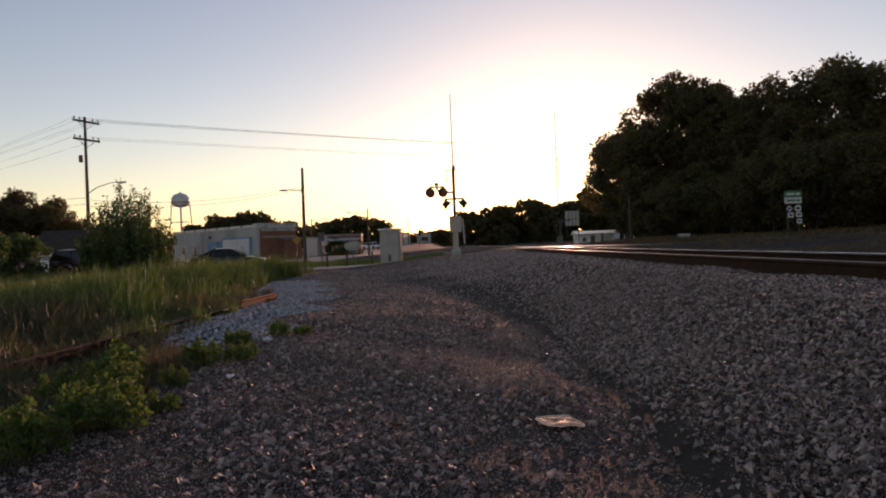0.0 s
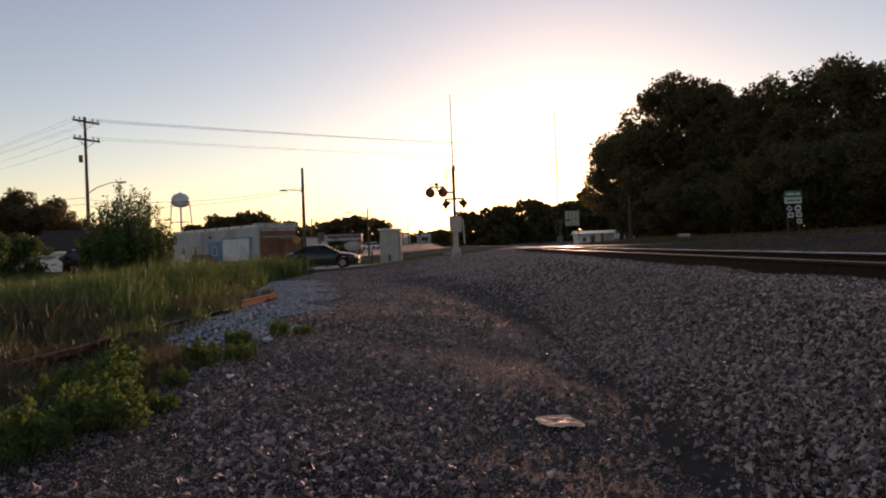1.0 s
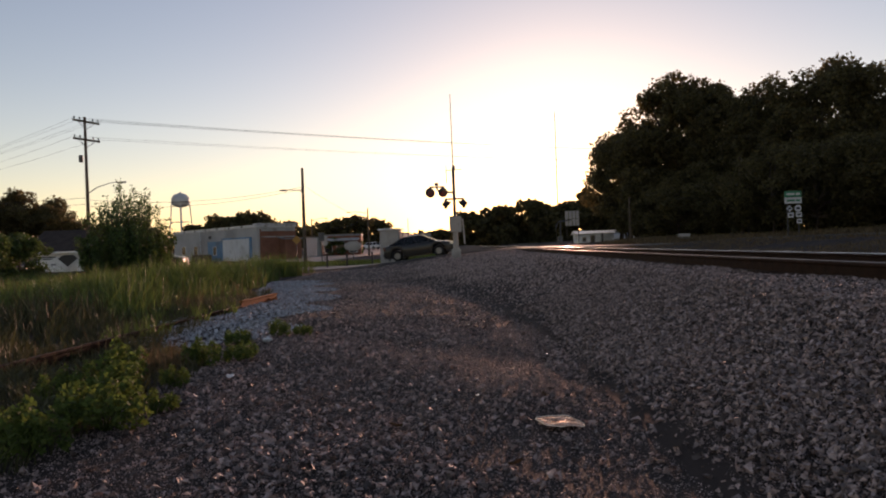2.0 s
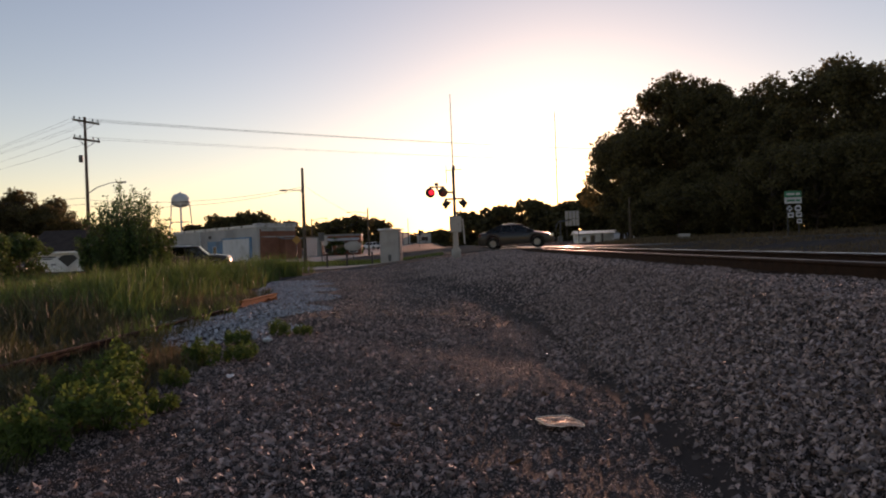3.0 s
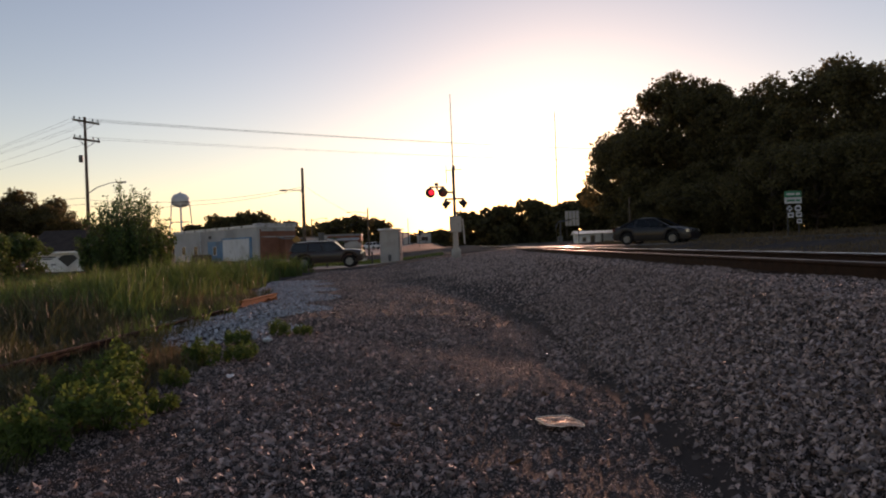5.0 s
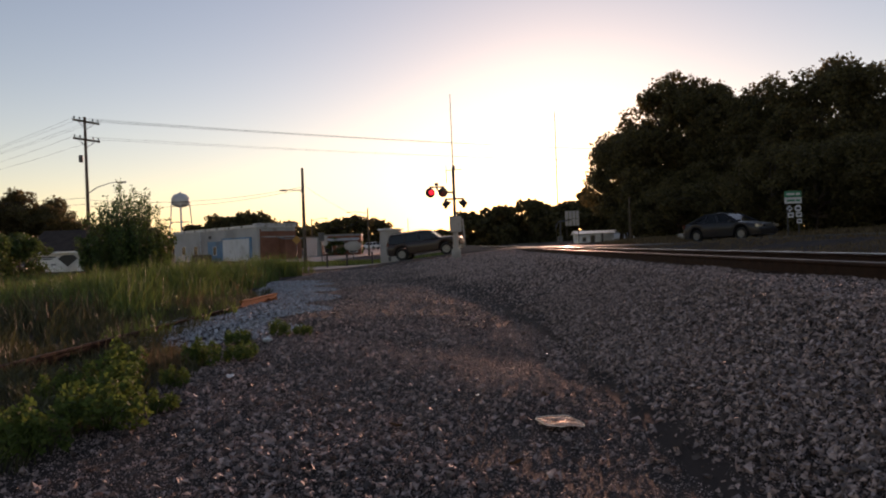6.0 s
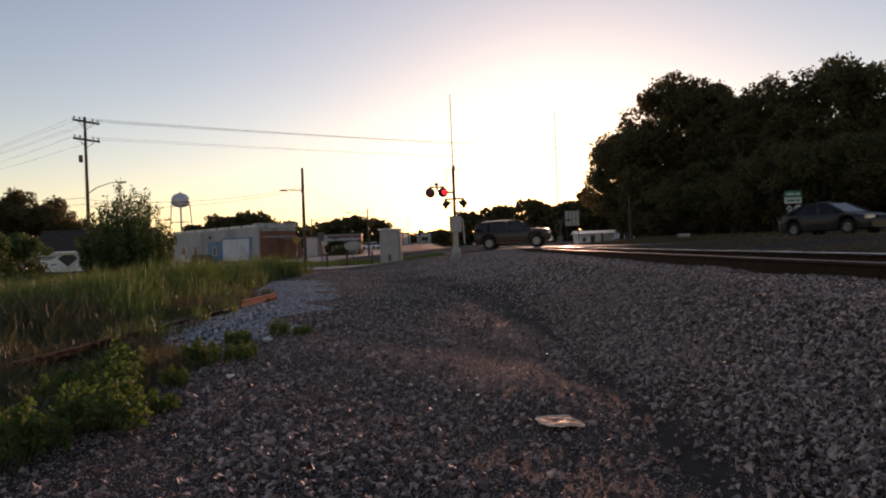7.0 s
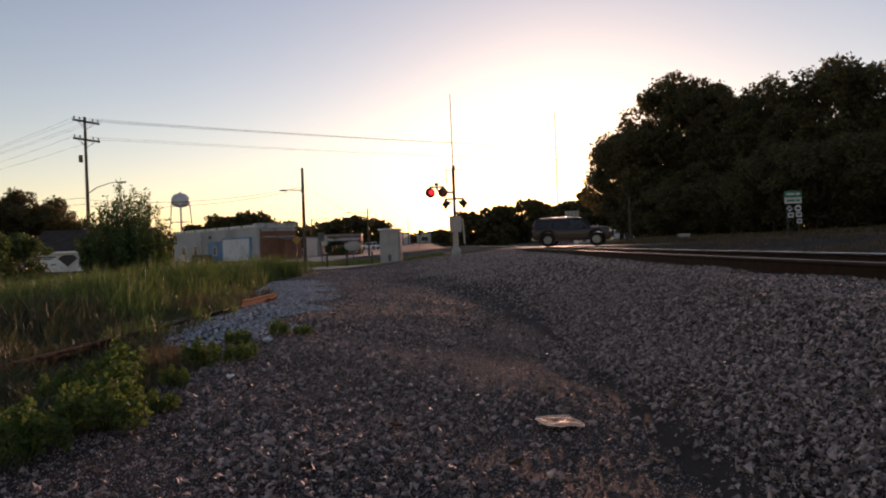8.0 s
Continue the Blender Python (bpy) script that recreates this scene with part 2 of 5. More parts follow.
# the line that cars follow in the lane nearer to the camera
LANE = spline([(-75, 27), (-40, 36.5), (-25, 40.3), (-13.5, 42.6), (-9, 43.1), (-4, 43.0), (1.7, 41.9), (6.6, 40.8), (10.5, 39.3), (13.2, 37.0), (15.2, 34.0), (16.0, 32.1), (16.75, 30.1), (17.7, 28.0), (18.9, 25.4), (21, 20), (24, 12), (28, 0)])
LANE_S = np.r_[0, np.cumsum(np.hypot(*np.diff(LANE, axis=0).T))]
LANE_T = np.gradient(LANE, axis=0)
LANE_T /= np.linalg.norm(LANE_T, axis=1)[:, None]
LANE_N = np.stack([-LANE_T[:, 1], LANE_T[:, 0]], 1)
CENTRE = LANE + LANE_N * 1.75
ROAD_HALF = 3.6


def road_z(x):
    return 0.02 + 0.88 * smooth(-7.3, 5.0, x) - 0.05 * smooth(7, 11, x) + 0.24 * smooth(13, 18.5, x)


def road_distance(x, y):
    """Distance from the road's centre line, and the road's height there."""
    x, y = np.broadcast_arrays(np.asarray(x, float), np.asarray(y, float))
    d, z = np.full(x.shape, 1e9), np.zeros(x.shape)
    for (cx, cy) in CENTRE[::6]:
        e = np.hypot(x - cx, y - cy)
        near = e < d
        d = np.where(near, e, d)
        z = np.where(near, road_z(cx), z)
    return d, z


def ground_z(x, y):
    x, y = np.broadcast_arrays(np.asarray(x, float), np.asarray(y, float))
    xt = x - TRACK_TURN * y - TRACK_X
    left = -xt
    toe = 3.35 + 6.0 * smooth(9, 38, y)
    bank = 0.73 * (1 - np.clip((left - 1.75) / (toe - 1.75), 0, 1))
    right = 0.73 - 0.16 * smooth(1.8, 3.4, xt) + 0.40 * smooth(5.5, 11, xt) + 0.5 * smooth(14, 30, xt)
    g = np.where(xt < 0, bank, right)
    g = g + 0.25 * smooth(50, 130, y) * (xt < 0) * (1 - smooth(0, 60, left))
    g = g + 2.0 * smooth(110, 260, y) * (xt < 0) * smooth(6, 12, left)
    g = g - 0.07 * smooth(-2.4, -3.6, x) * smooth(2, 4, y) * (1 - smooth(8, 12, y))
    g = g + 0.02 * np.sin(x * 1.7 + 0.6 * y) * np.sin(y * 0.9) * smooth(2, 5, y) + 0.012 * np.sin(3.1 * x) * np.cos(2.3 * y)
    d, rz = road_distance(x, y)
    w = 1 - smooth(ROAD_HALF + 0.1, ROAD_HALF + 5.0, d)
    g = g * (1 - w) + (rz - 0.05) * w
    return g


def at_ground(x, y, dz=0.0):
    return float(ground_z(x, y)) + dz


def graded(lo, a, b, hi, step, grow=1.18):
    mid = list(np.arange(a, b + step / 2, step))
    up, s = [b], step
    while up[-1] < hi:
        s *= grow
        up.append(up[-1] + s)
    down, s = [a], step
    while down[-1] > lo:
        s *= grow
        down.append(down[-1] - s)
    return np.array(sorted(set(np.round(down[1:], 3))) + mid + up[1:])


def build_ground():
    xs, ys = graded(-1500, -9, 9, 1500, 0.2), graded(-120, 2, 44, 3000, 0.28)
    gx, gy = np.meshgrid(xs, ys)
    gz = ground_z(gx, gy)
    nx, ny = len(xs), len(ys)
    i = (np.arange(ny - 1)[:, None] * nx + np.arange(nx - 1)[None, :]).ravel()
    faces = np.stack([i, i + 1, i + nx + 1, i + nx], 1)
    me = raw_mesh("ground", np.stack([gx, gy, gz], -1).reshape(-1, 3), faces, M_GROUND, True)
    return tagged(new("ground", me), "dark cinder and dirt ground with worn wheel tracks", "ground", kind="structure")


def strip(name, left, right, zs, thick, mat, label, category):
    """A paved ribbon with thickness between two lines."""
    n = len(left)
    v = np.concatenate([np.c_[left, zs], np.c_[right, zs], np.c_[left, zs - thick], np.c_[right, zs - thick]])
    i = np.arange(n - 1)
    f = np.concatenate([np.stack([i + n, i + n + 1, i + 1, i], 1), np.stack([i, i + 1, i + 2 * n + 1, i + 2 * n], 1), np.stack([i + n, i + 3 * n, i + 3 * n + 1, i + n + 1], 1)])
    return tagged(new(name, raw_mesh(name, v, f, mat, False)), label, category, kind="structure")


build_ground()
strip("road_crossing", CENTRE + LANE_N * ROAD_HALF, CENTRE - LANE_N * ROAD_HALF, road_z(CENTRE[:, 0]), 0.25, M_ASPHALT, "worn grey asphalt road humped over the railway", "road")
sy = np.linspace(52, 900, 60)
sx = -17.0 + (sy - 52) * 0.012
strip("road_street", np.c_[sx - 5.5, sy], np.c_[sx + 5.5, sy], ground_z(sx, sy) + 0.06, 0.3, M_ASPHALT, "straight grey street running beside the railway", "road")


# ---- railway ----
def rail_mesh(name, length, mat, h=0.18):
    """A flat-bottomed rail along y, head at z = 0."""
    half = [(0.036, 0.0), (0.037, -0.03), (0.012, -0.045), (0.009, -h + 0.03), (0.07, -h + 0.014), (0.07, -h)]
    prof = [(-a, b) for a, b in half] + [(a, b) for a, b in half[::-1]]
    bm = bmesh.new()
    ends = [[bm.verts.new((a, y, b)) for a, b in prof] for y in (0, length)]
    for k in range(len(prof)):
        bm.faces.new((ends[0][k], ends[0][(k + 1) % len(prof)], ends[1][(k + 1) % len(prof)], ends[1][k]))
    bm.faces.new(ends[0])
    bm.faces.new(ends[1])
    return bm


def build_track():
    track = holder("railway_track", pose(TRACK_X, 0, RAIL_Z, 0, 0, -math.degrees(math.atan(TRACK_TURN))), "straight railway track with polished rails on ballast", "railway track", kind="structure")
    for side in (-0.75, 0.75):
        bm = rail_mesh("rail", 700, M_RAIL_SIDE)
        ob = part("rail", bm, M_RAIL_SIDE, track, "rusty rail with polished head", smooth=False)
        ob.location = (side, -20, 0)
        head = bmesh.new()
        arc = [(0.037 * math.cos(a), 0.016 * math.sin(a) - 0.010) for a in (math.pi * k / 8 for k in range(9))]
        ends = [[head.verts.new((x, y, z)) for x, z in arc] for y in (0, 700)]
        for k in range(8):
            head.faces.new((ends[0][k], ends[0][k + 1], ends[1][k + 1], ends[1][k]))
        # the near head's fainter sheen is set by colour, the far one stays polished
        part("rail_head", head, M_RAIL_TOP if side > 0 else M_RAIL_TOP_DIM, ob, "worn rounded running surface")
    me = linked("tie", boxed(-1.3, 1.3, -0.11, 0.11, -0.17, 0.0, bevel=0.012), M_TIE, False)
    for k in range(95):
        tie = new("tie", me)
        tie.parent = track
        tie.location = (random.uniform(-0.03, 0.03), 2.0 + k * 0.52, -0.185)
        tie.rotation_euler = (0, 0, random.uniform(-0.01, 0.01))


build_track()


# ---- cars ----
def body_shell(L, W, top, nose, wheel_x, wr, floor_z, n=96):
    """Lower body lofted along x with open wheel arches. top(x): height of hood, belt and deck; nose(x): width factor."""
    bm = bmesh.new()
    rings = []
    for i in range(n + 1):
        x = -L / 2 + L * i / n
        zb = floor_z + 0.05 * max(0, (abs(x) - L / 2 + 0.35) / 0.35) ** 2
        for wx in wheel_x:
            d = abs(x - wx)
            if d < wr * 1.2:
                zb = max(zb, math.sqrt((wr * 1.2) ** 2 - d * d) + wr)
        zt = max(top(x), zb + 0.03)
        w = W / 2 * nose(x)
        zb2 = min(zb + 0.05, zt - 0.02)
        zm = zb2 + (zt - zb2) * 0.5
        half = [(0.80 * w, zb), (0.975 * w, zb2), (w, zm), (0.985 * w, zb2 + (zt - zb2) * 0.78), (0.93 * w, zt - 0.025), (0.80 * w, zt), (0.4 * w, zt + 0.02)]
        ring = [(0, zb)] + half + [(0, zt + 0.025)] + [(-a, b) for a, b in half[::-1]]
        rings.append([bm.verts.new((x, a, b)) for a, b in ring])
    m = len(rings[0])
    for a, b in zip(rings, rings[1:]):
        for k in range(m):
            bm.faces.new((a[k], b[k], b[(k + 1) % m], a[(k + 1) % m]))
    bm.faces.new(rings[0])
    bm.faces.new(rings[-1][::-1])
    return bm


def slab(quad, thick):
    """A thin sheet with thickness from four corners."""
    bm = bmesh.new()
    q = [Vector(p) for p in quad]
    nrm = (q[1] - q[0]).cross(q[3] - q[0]).normalized() * thick
    a, b = [bm.verts.new(p) for p in q], [bm.verts.new(p - nrm) for p in q]
    bm.faces.new(a)
    bm.faces.new(b[::-1])
    for k in range(4):
        bm.faces.new((a[k], b[k], b[(k + 1) % 4], a[(k + 1) % 4]))
    return bm


def lerp(a, b, t):
    return tuple(p + (q - p) * t for p, q in zip(a, b))


def wheel_parts(parent, r, width):
    t = bmesh.new()
    lathe(t, [(r * 0.62, -width / 2), (r * 0.9, -width / 2), (r, -width / 2 + 0.03), (r, width / 2 - 0.03), (r * 0.9, width / 2), (r * 0.62, width / 2), (r * 0.6, 0.0), (r * 0.62, -width / 2)], 28, pose(0, 0, 0, 90), caps=False)
    part("tyre", t, M_TYRE, parent)
    rim = bmesh.new()
    lathe(rim, [(0.01, -width / 2 + 0.03), (r * 0.14, -width / 2 + 0.03), (r * 0.2, -width / 2 + 0.06), (r * 0.55, -width / 2 + 0.06), (r * 0.64, -width / 2 + 0.01), (r * 0.64, width / 2 - 0.01), (r * 0.55, width / 2 - 0.06), (r * 0.2, width / 2 - 0.06), (r * 0.14, width / 2 - 0.03), (0.01, width / 2 - 0.03)], 24, pose(0, 0, 0, 90))
    for k in range(5):
        a = k * math.tau / 5
        rod(rim, (r * 0.1 * math.cos(a), -width / 2 + 0.05, r * 0.1 * math.sin(a)), (r * 0.6 * math.cos(a), -width / 2 + 0.04, r * 0.6 * math.sin(a)), 0.035, 0.03, 6)
        rod(rim, (r * 0.1 * math.cos(a), width / 2 - 0.05, r * 0.1 * math.sin(a)), (r * 0.6 * math.cos(a), width / 2 - 0.04, r * 0.6 * math.sin(a)), 0.035, 0.03, 6)
    part("rim", rim, M_RIM, parent, "silver five-spoke rim")


def build_car(name, label, category, spec, paint, lit=False, moving=True):
    """A car along +x, wheels on z = 0. spec holds its measures."""
    L, W, H, wb, wr = spec["L"], spec["W"], spec["H"], spec["wb"], spec["wr"]
    car = holder(name, Matrix(), label, category)
    xs, zs = zip(*spec["top"])
    top = lambda x: float(np.interp(x, xs, zs))
    nx, nw = zip(*spec["nose"])
    wid = lambda x: float(np.interp(x, nx, nw))
    wheel_x = (spec["wx"] + wb / 2, spec["wx"] - wb / 2)
    part("body", body_shell(L, W, top, wid, wheel_x, wr, spec["floor"]), paint, car)
    # cabin: base line and roof line, fore and aft
    fb, rb, fr, rr, zb, zr = spec["cabin"]
    yb, yr = W / 2 * 0.90, W / 2 * spec["tumble"]
    A0, A1, D0, D1 = (fb, yb, zb), (fr, yr, zr - 0.06), (rb, yb * 0.97, zb + 0.02), (rr, yr * 0.98, zr - 0.07)
    roof = bmesh.new()
    nxr, nyr = 12, 8
    grid = []
    for i in range(nxr + 1):
        x = rr + (fr - rr) * i / nxr
        row = []
        for j in range(nyr + 1):
            t = -1 + 2 * j / nyr
            bow = 1 - (2 * i / nxr - 1) ** 2
            row.append(roof.verts.new((x, yr * t, zr - 0.06 + 0.045 * (1 - t * t) + 0.07 * bow * (1 - 0.4 * t * t))))
        grid.append(row)
    for a, b in zip(grid, grid[1:]):
        for j in range(nyr):
            roof.faces.new((a[j], b[j], b[j + 1], a[j + 1]))
    bmesh.ops.solidify(roof, geom=list(roof.faces), thickness=0.05)
    part("roof", roof, paint, car)
    part("windscreen", slab([(fb, -yb, zb), (fb, yb, zb), (fr, yr, zr - 0.05), (fr, -yr, zr - 0.05)], 0.006), M_GLASS, car, "clear sloping windscreen")
    part("rear_window", slab([(rb, yb * 0.97, zb), (rb, -yb * 0.97, zb), (rr, -yr, zr - 0.05), (rr, yr, zr - 0.05)], 0.006), M_GLASS, car, "rear window glass")
    posts = spec["posts"]
    for s in (1, -1):
        side = lambda p: (p[0], p[1] * s, p[2])
        rail_t = lambda t: lerp(D1, A1, t)
        base_t = lambda t: lerp(D0, A0, t)
        for nm, b0, t0 in [("front_pillar", 1.0, 1.0), ("rear_pillar", 0.0, 0.0)] + [("door_pillar", b, t) for b, t in posts]:
            p = bmesh.new()
            pipe(p, [side(base_t(b0)), side(lerp(base_t(b0), rail_t(t0), 0.5)), side(rail_t(t0))], 0.045 if nm != "rear_pillar" else spec["cpillar"], 0.04, 6)
            part(nm, p, paint, car)
        stops = [(0.0, 0.0)] + sorted(posts) + [(1.0, 1.0)]
        for (b0, t0), (b1, t1) in zip(stops, stops[1:]):
            quad = [side(base_t(b0)), side(base_t(b1)), side(rail_t(t1)), side(rail_t(t0))]
            part("side_window", slab(quad, 0.006), spec.get("glass", M_GLASS) if b0 < 0.6 else M_GLASS, car, "tinted side window glass")
        part("roof_rail", pipe(bmesh.new(), [side(rail_t(k / 8)) for k in range(9)], 0.04, 0.04, 6), paint, car)
        mir = box(bmesh.new(), fb - 0.42, fb - 0.30, s * W * 0.47 - 0.09 + s * 0.09, s * W * 0.47 + 0.09 + s * 0.09, zb + 0.0, zb + 0.13, 0.03)
        part("door_mirror", mir, M_TRIM, car)
        xf, xr = L / 2 - 0.02, -L / 2 + 0.02
        zf = spec["lamp_z"]
        yl = W / 2 * 0.68
        part("headlight", box(bmesh.new(), xf - 0.20, xf + 0.015, s * yl - 0.19, s * yl + 0.19, zf - 0.075, zf + 0.075, 0.03), M_HEAD_GLOW if lit else M_CHROME, car, "clear headlight with bright reflector")
        part("turn_signal", box(bmesh.new(), xf - 0.16, xf + 0.01, s * (yl + 0.17) - 0.06, s * (yl + 0.17) + 0.07, zf - 0.07, zf + 0.07, 0.02), M_CHROME, car)
        part("tail_light", box(bmesh.new(), xr - 0.012, xr + 0.14, s * W * 0.40 - 0.14, s * W * 0.40 + 0.10, spec["tail_z"] - 0.10, spec["tail_z"] + 0.10, 0.02), M_RED_LENS, car, "red tail light")
        part("door_strip", box(bmesh.new(), wheel_x[1] + wr + 0.12, wheel_x[0] - wr - 0.12, s * W / 2 - 0.012, s * W / 2 + 0.012, 0.52, 0.58, 0.008), paint, car)
        for hx in spec["handles"]:
            part("door_handle", box(bmesh.new(), hx - 0.1, hx + 0.1, s * W / 2 * 0.985 - 0.012, s * W / 2 * 0.985 + 0.02, zb - 0.13, zb - 0.09, 0.008), M_TRIM, car)
    part("front_bumper", box(bmesh.new(), L / 2 - 0.18, L / 2 + 0.06, -W * 0.44, W * 0.44, 0.34, 0.52, 0.05), spec["bumper"], car)
    part("rear_bumper", box(bmesh.new(), -L / 2 - 0.06, -L / 2 + 0.16, -W * 0.45, W * 0.45, 0.36, 0.55, 0.05), spec["bumper"], car)
    part("grille", box(bmesh.new(), L / 2 - 0.06, L / 2 + 0.02, -W * 0.20, W * 0.20, spec["lamp_z"] - 0.07, spec["lamp_z"] + 0.06, 0.02), M_TRIM, car)
    for x in (fb - 0.95, fb - 1.85):
        for s in (1, -1):
            st = box(bmesh.new(), x - 0.24, x + 0.24, s * 0.38 - 0.24, s * 0.38 + 0.24, 0.45, 0.62, 0.05)
            box(st, x - 0.36, x - 0.22, s * 0.38 - 0.23, s * 0.38 + 0.23, 0.55, zb + 0.16, 0.05)
            box(st, x - 0.37, x - 0.27, s * 0.38 - 0.11, s * 0.38 + 0.11, zb + 0.15, zb + 0.33, 0.03)
            part("seat", st, M_SEAT, car)
    part("dashboard", box(bmesh.new(), fb - 0.45, fb + 0.05, -yb * 0.9, yb * 0.9, zb - 0.2, zb - 0.02, 0.04), M_TRIM, car)
    if spec.get("rack"):
        for s in (1, -1):
            part("roof_rack", pipe(bmesh.new(), [(rr + 0.1, s * yr * 0.85, zr - 0.02), (rr + 0.2, s * yr * 0.85, zr + 0.05), (fr - 0.4, s * yr * 0.85, zr + 0.05), (fr - 0.3, s * yr * 0.85, zr - 0.01)], 0.018), M_TRIM, car, "black roof rack bar")
    wheels = []
    for x in wheel_x:
        for s in (1, -1):
            w = new("wheel")
            w.parent = car
            w.location = (x, s * (W / 2 - 0.13), wr)
            wheel_parts(w, wr, 0.21)
            wheels.append(w)
    return car, wheels


SEDAN = dict(L=4.36, W=1.76, H=1.47, wb=2.58, wr=0.325, wx=-0.04, floor=0.2, top=[(-2.18, 0.84), (-2.14, 0.95), (-1.95, 1.0), (-1.6, 1.01), (-1.2, 0.98), (0.9, 0.95), (1.1, 0.94), (1.6, 0.87), (1.95, 0.79), (2.1, 0.70), (2.18, 0.56)],
             nose=[(-2.18, 0.84), (-2.08, 0.93), (-1.5, 1.0), (1.3, 1.0), (1.8, 0.94), (2.05, 0.85), (2.18, 0.7)], cabin=(1.08, -1.72, 0.22, -0.92, 0.94, 1.44), tumble=0.67, posts=[(0.30, 0.12), (0.60, 0.55)], cpillar=0.10,
             lamp_z=0.68, tail_z=0.84, handles=(0.0, -0.95), bumper=None)
SEDAN["bumper"] = M_SEDAN
SUV = dict(L=4.5, W=1.82, H=1.72, wb=2.76, wr=0.38, wx=0.02, floor=0.33, top=[(-2.25, 0.95), (-2.22, 1.07), (-1.2, 1.08), (0.9, 1.08), (1.1, 1.11), (1.5, 1.11), (1.98, 1.05), (2.17, 1.0), (2.25, 0.82)],
           nose=[(-2.25, 0.93), (-2.15, 0.97), (-1.5, 1.0), (1.4, 1.0), (2.05, 0.97), (2.25, 0.88)], cabin=(1.08, -2.2, 0.46, -1.98, 1.05, 1.67), tumble=0.78, posts=[(0.33, 0.36), (0.62, 0.68)], cpillar=0.07,
           lamp_z=0.85, tail_z=1.05, handles=(0.0, -0.95), bumper=M_CHROME, rack=True, glass=M_GLASS_DARK)
sedan, sedan_wheels = build_car("sedan_car", "glossy black four-door sedan driving over the crossing", "car", SEDAN, M_SEDAN)
suv, suv_wheels = build_car("suv_car", "dark maroon sport utility car with roof rack", "car", SUV, M_SUV)

# arc length along the lane, second by second
SEDAN_ROWS = [(0, 63.9), (0.6, 67.0), (1, 69.6), (1.5, 72.7), (2.8, 80.5), (3, 81.6), (3.5, 84.0), (4, 86.0), (4.7, 88.5), (5.8, 92.9), (6.5, 96.5), (7, 99.6), (7.5, 102.8), (8, 106.9)]
SUV_ROWS = [(0, 56.2), (0.7, 56.45), (1.2, 57.3), (2.0, 59.1), (2.8, 61.1), (3.4, 62.9), (3.8, 64.2), (4.2, 65.7), (4.5, 67.1), (5.8, 74.9), (6.2, 77.3), (6.5, 79.05), (6.8, 80.5), (7.2, 82.25), (7.6, 83.65), (8, 84.9)]


def glide(rows, t):
    """A smooth value between (time, value) rows."""
    ts, vs = np.array(rows, float).T
    m = np.gradient(vs, ts)
    i = int(np.clip(np.searchsorted(ts, t) - 1, 0, len(ts) - 2))
    h = ts[i + 1] - ts[i]
    u = (t - ts[i]) / h
    return (2 * u ** 3 - 3 * u ** 2 + 1) * vs[i] + (u ** 3 - 2 * u ** 2 + u) * h * m[i] + (3 * u ** 2 - 2 * u ** 3) * vs[i + 1] + (u ** 3 - u ** 2) * h * m[i + 1]


def lane_point(s):
    x, y = np.interp(s, LANE_S, LANE[:, 0]), np.interp(s, LANE_S, LANE[:, 1])
    return Vector((x, y, float(road_z(x)) + 0.004))


def drive(car, wheels, rows, half_base, wr):
    keys, rolls = [], []
    for k in range(121):
        t = k / 15
        s = glide(rows, t)
        a, b = lane_point(s - half_base), lane_point(s + half_base)
        d = (b - a).normalized()
        yaw, pitch = math.atan2(d.y, d.x), -math.asin(d.z)
        keys.append((t, Matrix.Translation((a + b) / 2) @ Euler((0, pitch, yaw)).to_matrix().to_4x4()))
        rolls.append((t, s / wr))
    walk(car, keys)
    for w in wheels:
        base = Matrix.Translation(w.location)
        walk(w, [(t, base @ Matrix.Rotation(a, 4, "Y")) for t, a in rolls])


